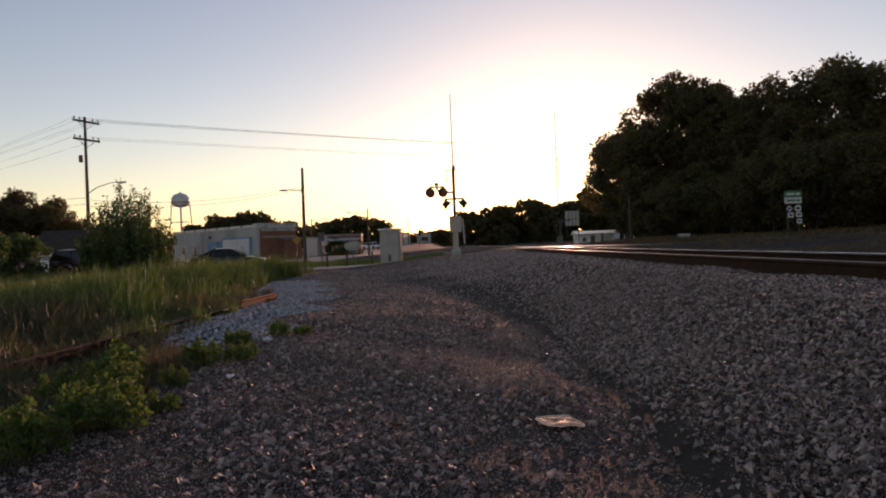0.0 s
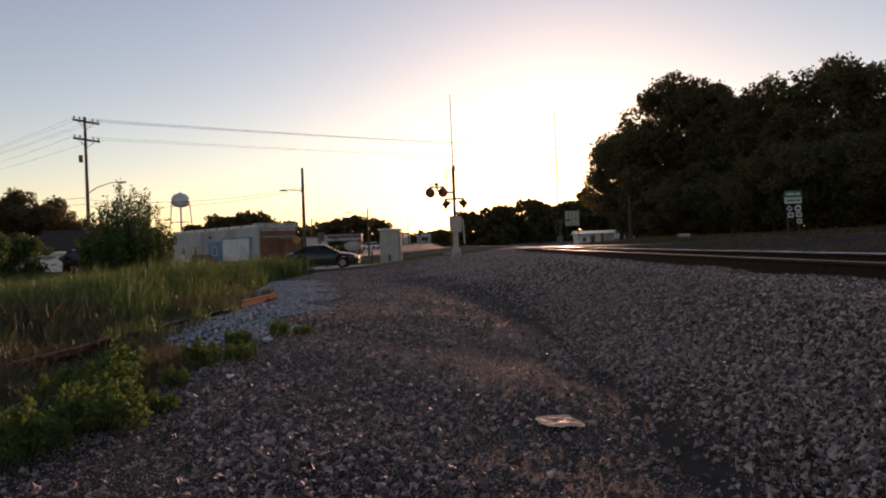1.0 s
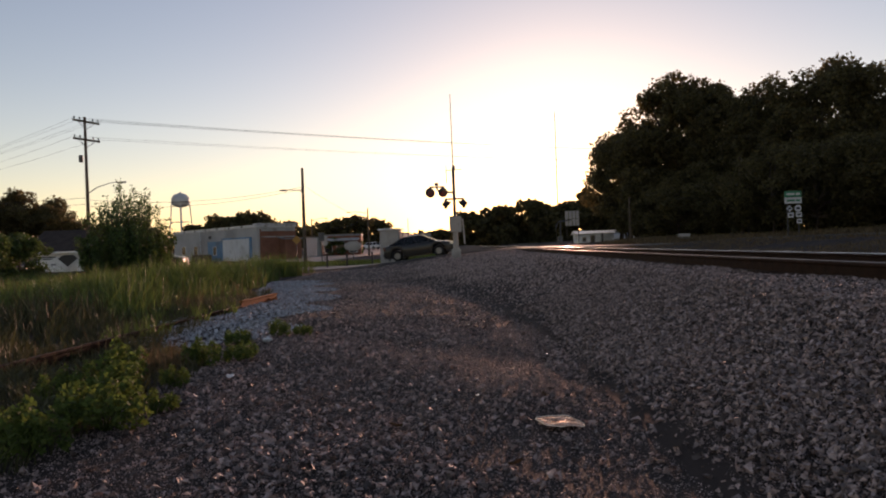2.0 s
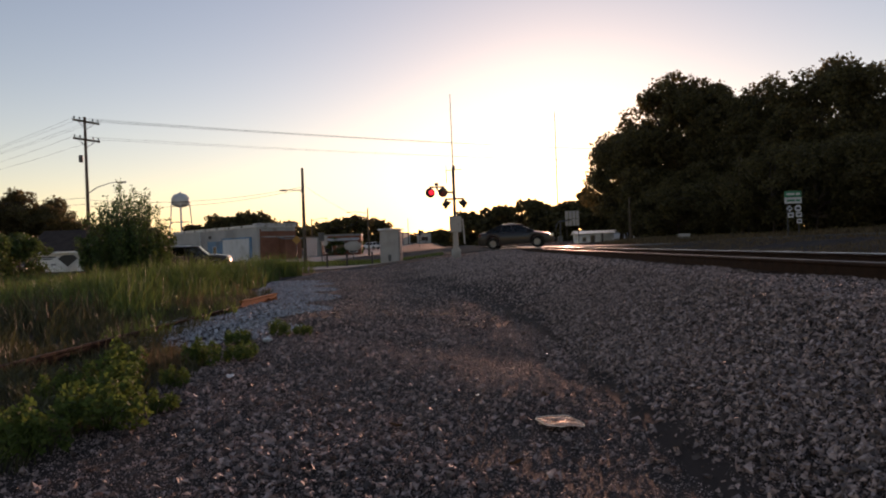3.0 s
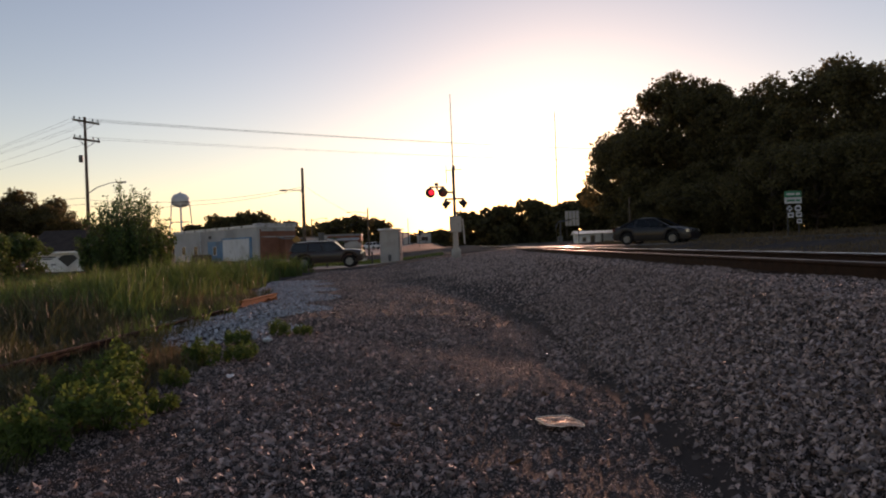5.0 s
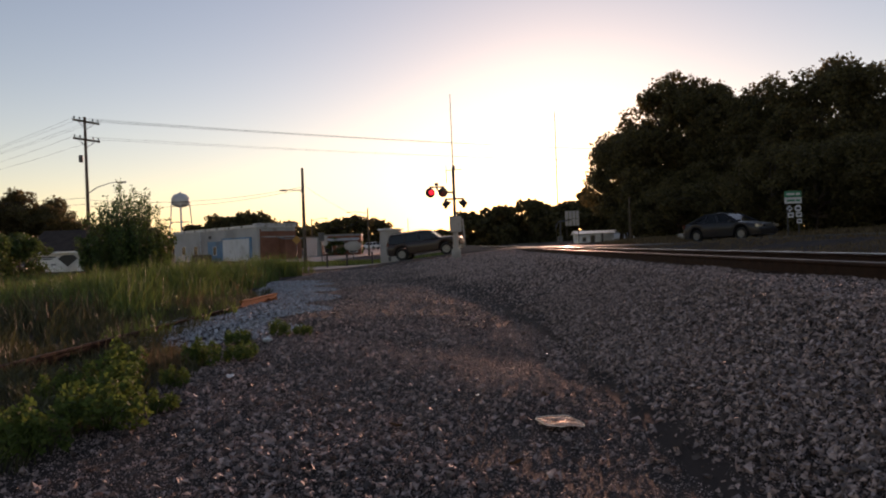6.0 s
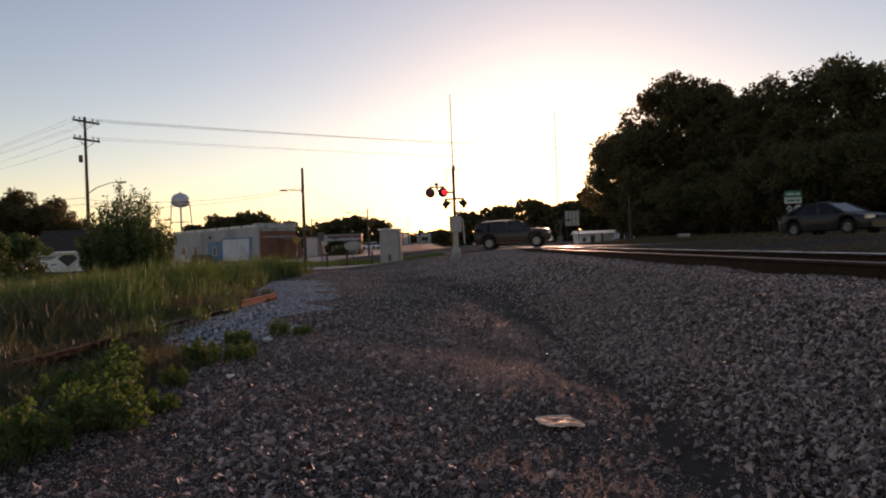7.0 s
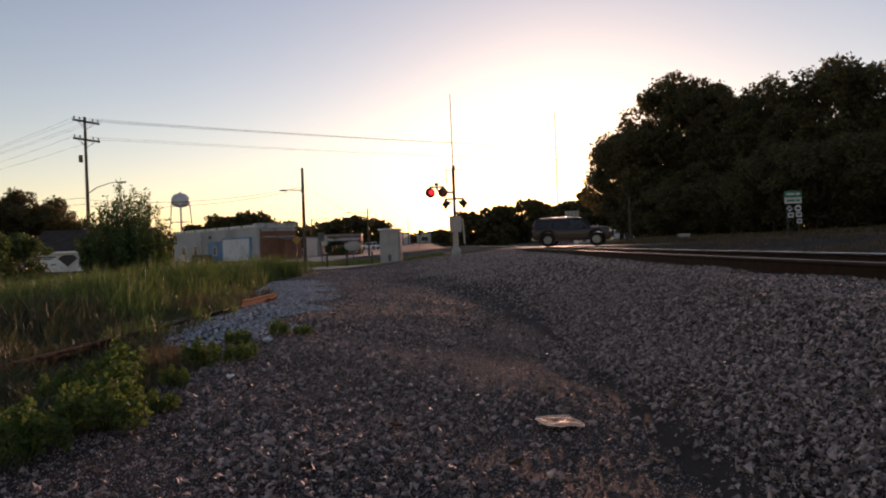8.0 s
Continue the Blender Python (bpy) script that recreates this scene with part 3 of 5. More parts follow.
# ---- crossing signal ----
def flasher(parent, x, y, z, yaw, lit):
    """A crossing lamp facing its own -y: background disc, hood, lens and, where lit, a turning red glass."""
    f = new("flasher")
    f.parent = parent
    f.matrix_basis = pose(x, y, z, 0, 0, yaw)
    disc = bmesh.new()
    lathe(disc, [(0.25, 0.0), (0.255, 0.008), (0.25, 0.016), (0.01, 0.016)], 28, pose(0, 0, 0, 90))
    part("background_disc", disc, M_BLACK, f, "round black backing plate")
    can = bmesh.new()
    lathe(can, [(0.13, 0.0), (0.13, -0.05), (0.09, -0.16), (0.02, -0.19)], 20, pose(0, 0.0, 0, 90))
    part("lamp_housing", can, M_BLACK, f)
    hood = bmesh.new()
    n = 14
    rings = []
    for q, (r, depth) in enumerate(((0.155, 0.0), (0.16, -0.30), (0.152, -0.30), (0.147, 0.0))):
        rings.append([hood.verts.new((r * math.cos(a), depth * (0.55 + 0.45 * max(0, math.sin(a))), r * math.sin(a))) for a in [radians(-25 + 230 * k / n) for k in range(n + 1)]])
    for a, b in zip(rings, rings[1:] + rings[:1]):
        for k in range(n):
            hood.faces.new((a[k], a[k + 1], b[k + 1], b[k]))
    part("hood", hood, M_BLACK, f)
    lens = bmesh.new()
    lathe(lens, [(0.14, 0.018), (0.14, 0.024), (0.08, 0.036), (0.01, 0.04)], 24, pose(0, 0, 0, 90))
    part("lens", lens, M_RED_LENS, f, "dark red round lens")
    if not lit:
        return None
    g = new("signal_glass")
    g.parent = f
    g.location = (0, -0.19, 0)
    face = bmesh.new()
    lathe(face, [(0.125, -0.003), (0.125, 0.003), (0.07, 0.012), (0.01, 0.016)], 24, pose(0, 0, 0, 90))
    part("glowing_face", face, M_RED_GLOW, g, "bright red glowing glass")
    back = bmesh.new()
    lathe(back, [(0.128, 0.004), (0.128, 0.010), (0.01, 0.012)], 24, pose(0, 0, 0, -90))
    part("dark_face", back, M_RED_LENS, g, "unlit dark red glass")
    return g


def build_signal():
    s = holder("crossing_signal", pose(0.68, 36, 0.66), "aluminium crossing signal mast with flashing red lamps", "crossing signal")
    z0 = s.location.z
    h = lambda z: z - z0
    f = bmesh.new()
    box(f, -0.24, 0.24, -0.24, 0.24, -0.4, 0.34, 0.02)
    part("foundation", f, M_CONCRETE, s, "pale concrete footing")
    b = bmesh.new()
    lathe(b, [(0.24, 0.10), (0.24, 0.2), (0.16, 0.26), (0.14, 0.55), (0.14, h(1.86))], 16)
    part("mast_base", b, M_HUT, s, "dull grey cast mast base")
    part("mast", rod(bmesh.new(), (0, 0, 0.5), (-0.02, 0, h(5.2)), 0.085, 0.075, 14), M_STEEL, s)
    part("antenna", rod(bmesh.new(), (-0.02, 0, h(5.15)), (-0.05, 0, h(9.0)), 0.032, 0.016, 8), M_STEEL, s, "long thin whip antenna")
    part("mast_cap", lathe(bmesh.new(), [(0.07, h(5.05)), (0.09, h(5.1)), (0.09, h(5.25)), (0.04, h(5.32))], 14), M_STEEL, s)
    side = bmesh.new()
    rod(side, (-0.38, 0, h(4.4)), (-0.38, 0, h(5.32)), 0.022, 0.018, 6)
    rod(side, (-0.42, 0, h(5.06)), (0.42, 0, h(5.1)), 0.016, 0.016, 6)
    part("side_antenna", side, M_STEEL, s, "thin side antenna on a rod")
    arm = bmesh.new()
    pipe(arm, [(-0.03, -0.02, h(3.92)), (-0.55, -0.05, h(3.94)), (-0.85, -0.05, h(4.04)), (-0.9, -0.05, h(4.24))], 0.05)
    rod(arm, (-1.28, -0.05, h(4.22)), (-0.5, -0.05, h(4.22)), 0.045)
    part("upper_arm", arm, M_STEEL, s)
    low = bmesh.new()
    rod(low, (-0.48, 0, h(3.58)), (0.5, 0, h(3.58)), 0.045)
    box(low, -0.1, 0.1, -0.1, 0.1, h(3.54), h(3.62), 0.01)
    part("lower_arm", low, M_STEEL, s)
    g1 = flasher(s, -1.24, -0.16, h(3.92), 18, True)
    g2 = flasher(s, -0.58, -0.16, h(3.92), 18, True)
    flasher(s, -0.46, 0.08, h(3.32), 115, False)
    flasher(s, 0.48, 0.08, h(3.34), -120, False)
    bell = bmesh.new()
    lathe(bell, [(0.02, h(4.27)), (0.1, h(4.30)), (0.12, h(4.38)), (0.05, h(4.44))], 14, Matrix.Translation((-0.9, -0.05, 0)))
    part("bell", bell, M_BLACK, s)
    c = box(bmesh.new(), -0.30, 0.32, -0.22, 0.22, h(1.85), h(2.68), 0.015)
    cab = part("control_box", c, M_HUT, s, "grey painted control box")
    part("box_door", box(bmesh.new(), -0.27, 0.29, -0.235, -0.215, h(1.89), h(2.63), 0.008), M_HUT, cab)
    part("door_latch", box(bmesh.new(), 0.16, 0.19, -0.26, -0.235, h(2.2), h(2.32), 0.006), M_STEEL, cab)
    part("gate_arm_weight", slab([(0.34, -0.05, h(2.55)), (0.42, -0.05, h(2.55)), (0.50, -0.05, h(1.25)), (0.42, -0.05, h(1.25))], 0.06), M_HUT, s, "pale slanting steel bracket")
    part("cable_conduit", pipe(bmesh.new(), [(0.1, 0.05, 0.2), (0.11, 0.05, h(1.4)), (0.08, 0.05, h(1.86))], 0.03), M_STEEL, s)
    return g1, g2


glass_a, glass_b = build_signal()


def flash(g, on):
    """Turn the red glass to the front while it is lit; on: spans of seconds."""
    base = Matrix.Translation(g.location)
    front, half, away = (base @ Matrix.Rotation(radians(a), 4, "Z") for a in (0, 85, 170))
    rows = [(0.0, away)]
    for a, b in on:
        rows += [(a - 1 / 15, away), (a - 1 / 30, half), (a, front)]
        if b < 8.0:
            rows += [(b - 1 / 15, front), (b - 1 / 30, half), (b, away)]
    if rows[-1][0] < 8.0:
        rows.append((8.0, rows[-1][1]))
    walk(g, rows)


# ---- poles and wires ----
def sagging(bm, a, b, sag, r=0.013, n=18):
    a, b = Vector(a), Vector(b)
    return pipe(bm, [a.lerp(b, k / n) - Vector((0, 0, sag * 4 * (k / n) * (1 - k / n))) for k in range(n + 1)], r, r, 4)


def lamp_arm(parent, z, reach, rise, way=-1):
    m = bmesh.new()
    pipe(m, [(0, 0, z), (way * reach * 0.35, -0.1, z + rise * 0.6), (way * reach * 0.75, -0.15, z + rise * 0.95), (way * reach, -0.15, z + rise)], 0.035, 0.025)
    arm = part("lamp_arm", m, M_STEEL, parent)
    head = bmesh.new()
    bmesh.ops.create_uvsphere(head, u_segments=14, v_segments=8, radius=1.0, matrix=pose(way * (reach + 0.3), -0.15, z + rise - 0.02) @ Matrix.Diagonal((0.32, 0.12, 0.07, 1)))
    part("lamp_head", head, M_STEEL, arm, "grey cobra-head lamp, unlit")


def utility_pole(x, y, top, label, arms=True):
    z0 = at_ground(x, y)
    p = holder("utility_pole", pose(x, y, z0 - 0.1), label, "utility pole")
    H = top - z0 + 0.1
    part("shaft", rod(bmesh.new(), (0, 0, 0), (0, 0, H), 0.14, 0.09, 14), M_POLE, p)
    if arms:
        for z in (H - 0.35, H - 1.65):
            a = bmesh.new()
            box(a, -1.1, 1.1, -0.2, -0.08, z - 0.07, z + 0.07, 0.01)
            arm = part("crossarm", a, M_POLE, p)
            arm.rotation_euler = (0, 0, radians(68))
            br = bmesh.new()
            rod(br, (-0.7, -0.14, z - 0.05), (0, -0.1, z - 0.55), 0.02)
            rod(br, (0.7, -0.14, z - 0.05), (0, -0.1, z - 0.55), 0.02)
            part("crossarm_brace", br, M_STEEL, arm)
            for k in (-1.0, -0.55, 0.55, 1.0):
                i = bmesh.new()
                lathe(i, [(0.02, z + 0.06), (0.02, z + 0.14), (0.06, z + 0.16), (0.045, z + 0.2), (0.06, z + 0.23), (0.02, z + 0.28)], 10, Matrix.Translation((k, -0.14, 0)))
                part("insulator", i, M_BLACK, arm)
        t = bmesh.new()
        lathe(t, [(0.13, H - 3.25), (0.15, H - 3.2), (0.15, H - 2.8), (0.1, H - 2.74)], 16, Matrix.Translation((-0.32, -0.1, 0)))
        part("transformer", t, M_STEEL, p, "grey pole transformer can")
    return p


pole_a = utility_pole(-25.4, 50, 11.3, "tall weathered wooden utility pole with two crossarms")
lamp_arm(pole_a, 5.9, 2.3, 0.75, 1)
pole_b = utility_pole(-9.92, 50, 7.1, "plain wooden street pole with a lamp arm", False)
lamp_arm(pole_b, 5.55, 1.05, 0.12)
pole_c = utility_pole(-10.1, 95, 6.6, "plain wooden street pole with a long lamp arm", False)
lamp_arm(pole_c, 5.9, 2.3, 0.25)
pole_d = utility_pole(-10.8, 220, 9.9, "distant thin street pole", False)
pole_e = utility_pole(16.75, 62, 4.9, "short bare wooden pole before the trees", False)
pole_f = utility_pole(21.55, 50, 6.8, "bare wooden pole beside the woods", False)


def wire(name, spans, label):
    bm = bmesh.new()
    for a, b, sag, r in spans:
        sagging(bm, a, b, sag, r)
    tagged(new(name, linked(name, bm, M_WIRE)), label, "cable")


for k, (dx, z) in enumerate([(-0.8, 11.1), (-0.4, 11.1), (0.4, 11.1), (0.8, 11.1), (-0.8, 9.8), (0.8, 9.8)]):
    a = (-25.4 + dx * 0.45, 50 + dx * 1.15, z)
    wire("power_line", [(a, (62 + dx, 108 - dx, z + 2.6), 0.9, 0.007), (a, (-78 + dx, 88 - dx, z - 0.4), 0.9, 0.008)], "thin black overhead power line")
for z, z2 in ((5.6, 5.75), (5.15, 5.6)):
    wire("service_line", [((-9.92, 50, z2), (-25.4, 50, z - 0.25), 0.55, 0.012), ((-25.4, 50, z - 0.1), (-70, 40, z - 1.2), 0.4, 0.012)], "sagging telephone cable between poles")
wire("guy_wire", [((-9.92, 50, 5.9), (-10.1, 95, 5.0), 0.3, 0.012)], "slack street cable between poles")
radio = holder("radio_mast", pose(66.8, 400, 0), "very distant thin radio mast", "radio mast")
part("lattice", rod(bmesh.new(), (0, 0, 0), (0, 0, 76), 0.45, 0.2, 6), M_STEEL, radio)


# ---- buildings ----
def facade_block(name, m, w, d, h, wall, roof, label, parapet=0.35):
    """A flat-roofed block, front along +x from its corner at the pose, depth along +y."""
    ob = holder(name, m, label, "building")
    part("wall", boxed(0, w, 0, d, -0.4, h, bevel=0.02), wall, ob, smooth=False)
    part("roof", boxed(-0.12, w + 0.12, -0.12, d + 0.12, h, h + parapet, bevel=0.03), roof, ob, smooth=False)
    return ob


def window_in(ob, x0, x1, z0, z1, frame_mat, y=-0.03):
    f = bmesh.new()
    for a in ((x0 - 0.08, x1 + 0.08, z0 - 0.08, z0), (x0 - 0.08, x1 + 0.08, z1, z1 + 0.08), (x0 - 0.08, x0, z0, z1), (x1, x1 + 0.08, z0, z1)):
        box(f, a[0], a[1], y - 0.05, y + 0.05, a[2], a[3])
    w = part("window", f, frame_mat, ob, smooth=False)
    part("pane", boxed(x0, x1, y - 0.005, y + 0.01, z0, z1), M_WINDOW, w, smooth=False)


def build_store():
    ang = math.degrees(math.atan2(88 - 107, -23.4 + 41.3))
    L = math.hypot(107 - 88, 41.3 - 23.4)
    s = facade_block("store_building", pose(-41.3, 107, 0.05, 0, 0, ang), L, 5.5, 4.25, M_WALL_WHITE, M_ALU, "long pale block store with blue metal front")
    part("side_wall", boxed(L + 0.004, L + 0.16, 0.3, 5.5, -0.4, 4.0), M_BRICK, s, "red brown brick side wall", smooth=False)
    part("coping", boxed(L - 1.0, L + 0.3, -0.1, 5.6, 4.62, 4.75, bevel=0.02), M_ALU, s)
    part("blue_front", boxed(12.0, 16.4, -0.16, 0.0, 0, 2.75), M_BLUE, s, "blue metal shopfront panel", smooth=False)
    part("door_surround", boxed(16.4, 24.6, -0.2, 0.0, 0, 3.1, bevel=0.02), M_BLUE, s, "blue frame round the shutter", smooth=False)
    sh = part("roller_shutter", boxed(16.9, 24.2, -0.26, -0.19, 0, 2.9), M_WHITE, s, "white roller shutter", smooth=False)
    for k in range(12):
        part("shutter_slat", boxed(16.9, 24.2, -0.275, -0.26, 0.04 + k * 0.24, 0.22 + k * 0.24), M_WHITE, sh, smooth=False)
    window_in(s, 13.9, 14.7, 0.9, 2.0, M_WHITE, -0.18)
    window_in(s, 3.0, 4.2, 1.0, 2.2, M_ALU)
    window_in(s, 7.2, 8.4, 1.0, 2.2, M_ALU)
    for k in range(7):
        part("parapet_block", boxed(0.4 + k * 3.6, 0.9 + k * 3.6, -0.16, -0.121, 4.32, 4.56), M_ROOF, s, smooth=False)
    for x0, x1, z0, z1 in ((L + 0.161, L + 0.2, 3.75, 4.15), (L + 0.161, L + 0.22, 2.95, 3.1)):
        part("wall_ledge", boxed(x0, x1, 0.4, 5.3, z0, z1), M_CONCRETE, s, "pale ledge along the brick wall", smooth=False)
    part("yard_fence", boxed(10.0, 16.0, -1.6, -1.5, -0.2, 1.0), M_POLE, s, "low weathered board fence", smooth=False)
    part("drain_pipe", rod(bmesh.new(), (9.5, -0.1, 0), (9.5, -0.1, 4.3), 0.07), M_ALU, s)
    part("wall_vent", boxed(12.2, 12.9, -0.08, 0.02, 3.15, 3.55), M_BLACK, s, smooth=False)
    part("lean_to", boxed(L + 0.2, L + 1.6, 3.0, 5.4, -0.4, 2.9), M_BRICK, s, "lower brick annex", smooth=False)
    part("annex_roof", slab([(L + 0.1, 2.7, 3.0), (L + 1.8, 2.7, 2.75), (L + 1.8, 5.6, 2.75), (L + 0.1, 5.6, 3.0)], 0.12), M_ROOF, s)
    return s


def gabled(name, m, w, d, h, rise, wall, roof, label):
    ob = holder(name, m, label, "house")
    part("wall", boxed(0, w, 0, d, -0.4, h), wall, ob, smooth=False)
    g = bmesh.new()
    v = [g.verts.new(p) for p in ((-0.3, -0.4, h), (w + 0.3, -0.4, h), (w + 0.3, d + 0.4, h), (-0.3, d + 0.4, h), (-0.3, d / 2, h + rise), (w + 0.3, d / 2, h + rise))]
    for q in ((0, 1, 5, 4), (2, 3, 4, 5), (0, 4, 3), (1, 2, 5), (3, 2, 1, 0)):
        g.faces.new([v[k] for k in q])
    part("roof", g, roof, ob, smooth=False)
    return ob


build_store()
shop = facade_block("corner_shop", pose(-21.6, 110, 0.05, 0, 0, -18), 1.9, 6, 3.0, M_WALL_WHITE, M_ROOF, "small white shop with a brown brick wing", 0.2)
wing = facade_block("brick_shop", pose(-19.6, 111, 0.05, 0, 0, 4), 6.5, 7, 3.2, M_BRICK, M_ROOF, "low red brick shop under trees", 0.3)
for k in range(3):
    window_in(wing, 0.7 + k * 2.0, 1.9 + k * 2.0, 0.6, 2.2, M_WHITE)
part("awning", slab([(0.2, -1.4, 2.5), (6.3, -1.4, 2.5), (6.3, 0.0, 2.9), (0.2, 0.0, 2.9)], 0.08), M_CONCRETE, wing)
far_shop = facade_block("far_warehouse", pose(-21, 215, at_ground(-18, 215), 0, 0, -6), 9, 14, 3.6, M_WALL_WHITE, M_ROOF, "pale distant warehouse along the street")
for k in range(4):
    window_in(far_shop, 0.8 + k * 2.1, 1.9 + k * 2.1, 1.0, 2.4, M_WHITE)
far_store = facade_block("far_store", pose(-8.2, 240, at_ground(-6, 240), 0, 0, 5), 4.2, 12, 3.4, M_CONCRETE, M_ROOF, "small distant grey store")
window_in(far_store, 0.8, 3.2, 0.8, 2.3, M_WHITE)

house = gabled("white_house", pose(14.6, 75, 0.75, 0, 0, -6), 3.8, 6, 1.15, 0.35, M_WHITE, M_ALU, "low white house with a pale metal roof")
for x0, x1, z0, z1 in ((0.5, 0.8, 0.35, 0.75), (1.35, 1.75, 0.0, 0.9), (2.5, 2.62, 0.0, 1.1)):
    window_in(house, x0, x1, z0, z1, M_HUT)
shed = facade_block("signal_bungalow", pose(-4.28, 47.4, at_ground(-3.7, 48) + 0.12, 0, 0, -6), 1.3, 1.5, 2.12, M_HUT, M_WHITE, "grey metal railway equipment hut with white cap", 0.12)
tagged(shed, category="equipment hut")
part("hut_door", boxed(1.31, 1.34, 0.3, 1.2, 0.1, 2.0, bevel=0.01), M_CONCRETE, shed)
part("door_hinge", boxed(1.34, 1.36, 0.28, 0.34, 0.4, 0.55), M_STEEL, shed)
part("kick_plate", boxed(0.55, 0.75, -0.03, -0.004, 0.0, 0.45), M_STEEL, shed)
def roadside_house():
    """A low white house with a deep dark roof; its eave side faces the road."""
    hs = holder("roadside_house", pose(-36.2, 62, 0.0), "low white house with a deep dark shingle roof", "house")
    part("wall", boxed(0, 4.1, 0, 6.5, -0.5, 1.72), M_WHITE, hs, "white painted front wall", smooth=False)
    part("rear_wing", boxed(4.1, 8.9, 1.6, 6.5, -0.5, 1.72), M_WALL_WHITE, hs, smooth=False)
    part("fascia", boxed(-1.1, 4.4, -0.42, -0.34, 1.66, 1.84, bevel=0.01), M_ALU, hs, "pale blue-grey eave board", smooth=False)
    g = bmesh.new()
    prof = [(-0.4, 1.74), (-0.4, 1.82), (3.4, 3.85), (6.9, 1.82), (6.9, 1.74), (3.4, 3.74)]
    ends = [[g.verts.new((x, a, b)) for a, b in prof] for x in (-1.2, 9.4)]
    for k in range(6):
        g.faces.new((ends[0][k], ends[0][(k + 1) % 6], ends[1][(k + 1) % 6], ends[1][k]))
    for e in ends:
        g.faces.new((e[0], e[1], e[2], e[5]))
        g.faces.new((e[5], e[2], e[3], e[4]))
    part("roof", g, M_SHINGLE, hs, "dark brown shingle roof", smooth=False)
    for x in (-1.0, 9.1):
        gb = bmesh.new()
        tri = [[gb.verts.new((x + e, a, b)) for a, b in ((0.2, 1.76), (3.4, 3.6), (6.6, 1.76))] for e in (0, 0.1)]
        gb.faces.new(tri[0])
        gb.faces.new(tri[1][::-1])
        for k in range(3):
            gb.faces.new((tri[0][k], tri[0][(k + 1) % 3], tri[1][(k + 1) % 3], tri[1][k]))
        part("gable", gb, M_WALL_WHITE, hs, smooth=False)
    dia = bmesh.new()
    dv = [dia.verts.new((2.72 + a, -0.05 + e, 1.08 + b)) for e in (0, 0.046) for a, b in ((-0.88, 0.12), (-0.35, 0.42), (0.5, 0.42), (0.9, 0.12), (0, -0.62))]
    dia.faces.new(dv[:5])
    dia.faces.new(dv[5:][::-1])
    for k in range(5):
        dia.faces.new((dv[k], dv[(k + 1) % 5], dv[5 + (k + 1) % 5], dv[5 + k]))
    part("dark_marking", dia, M_BLACK, hs, "dark pointed painted marking")
    for x0, x1, z in ((0.5, 1.7, 1.3), (0.5, 1.4, 1.14), (1.2, 1.65, 0.62)):
        part("lettering_bar", boxed(x0, x1, -0.03, -0.003, z, z + 0.1), M_SIGN_DARK, hs, smooth=False)
    for x in (6.4, 8.8):
        part("porch_post", boxed(x - 0.06, x + 0.06, -0.1, 0.02, -0.5, 1.76), M_WHITE, hs, smooth=False)


roadside_house()

tank = holder("water_tower", pose(-183.6, 490, 0), "white elevated water tower on steel legs", "water tower")
part("tank", lathe(bmesh.new(), [(0.3, 45.3), (0.6, 44.6), (4.0, 43.4), (5.9, 41.2), (6.1, 40), (6.1, 37.6), (5.6, 36.2), (3.6, 34.8), (0.8, 34.2)], 32), M_TANK, tank, "white rounded steel tank")
part("balcony", lathe(bmesh.new(), [(6.1, 37.6), (6.6, 37.6), (6.6, 37.8), (6.1, 37.8)], 32), M_STEEL, tank)
part("riser_pipe", rod(bmesh.new(), (0, 0, 0), (0, 0, 34.5), 0.7), M_TANK, tank)
for k in range(4):
    a = radians(20 + 90 * k)
    part("leg", rod(bmesh.new(), (9.0 * math.cos(a), 9.0 * math.sin(a), 0), (5.9 * math.cos(a), 5.9 * math.sin(a), 37.5), 0.42, 0.42), M_TANK, tank)
    b = radians(110 + 90 * k)
    for z, r in ((12, 8.0), (24, 7.0)):
        part("strut", rod(bmesh.new(), (r * math.cos(a), r * math.sin(a), z), (r * math.cos(b), r * math.sin(b), z), 0.2), M_TANK, tank)


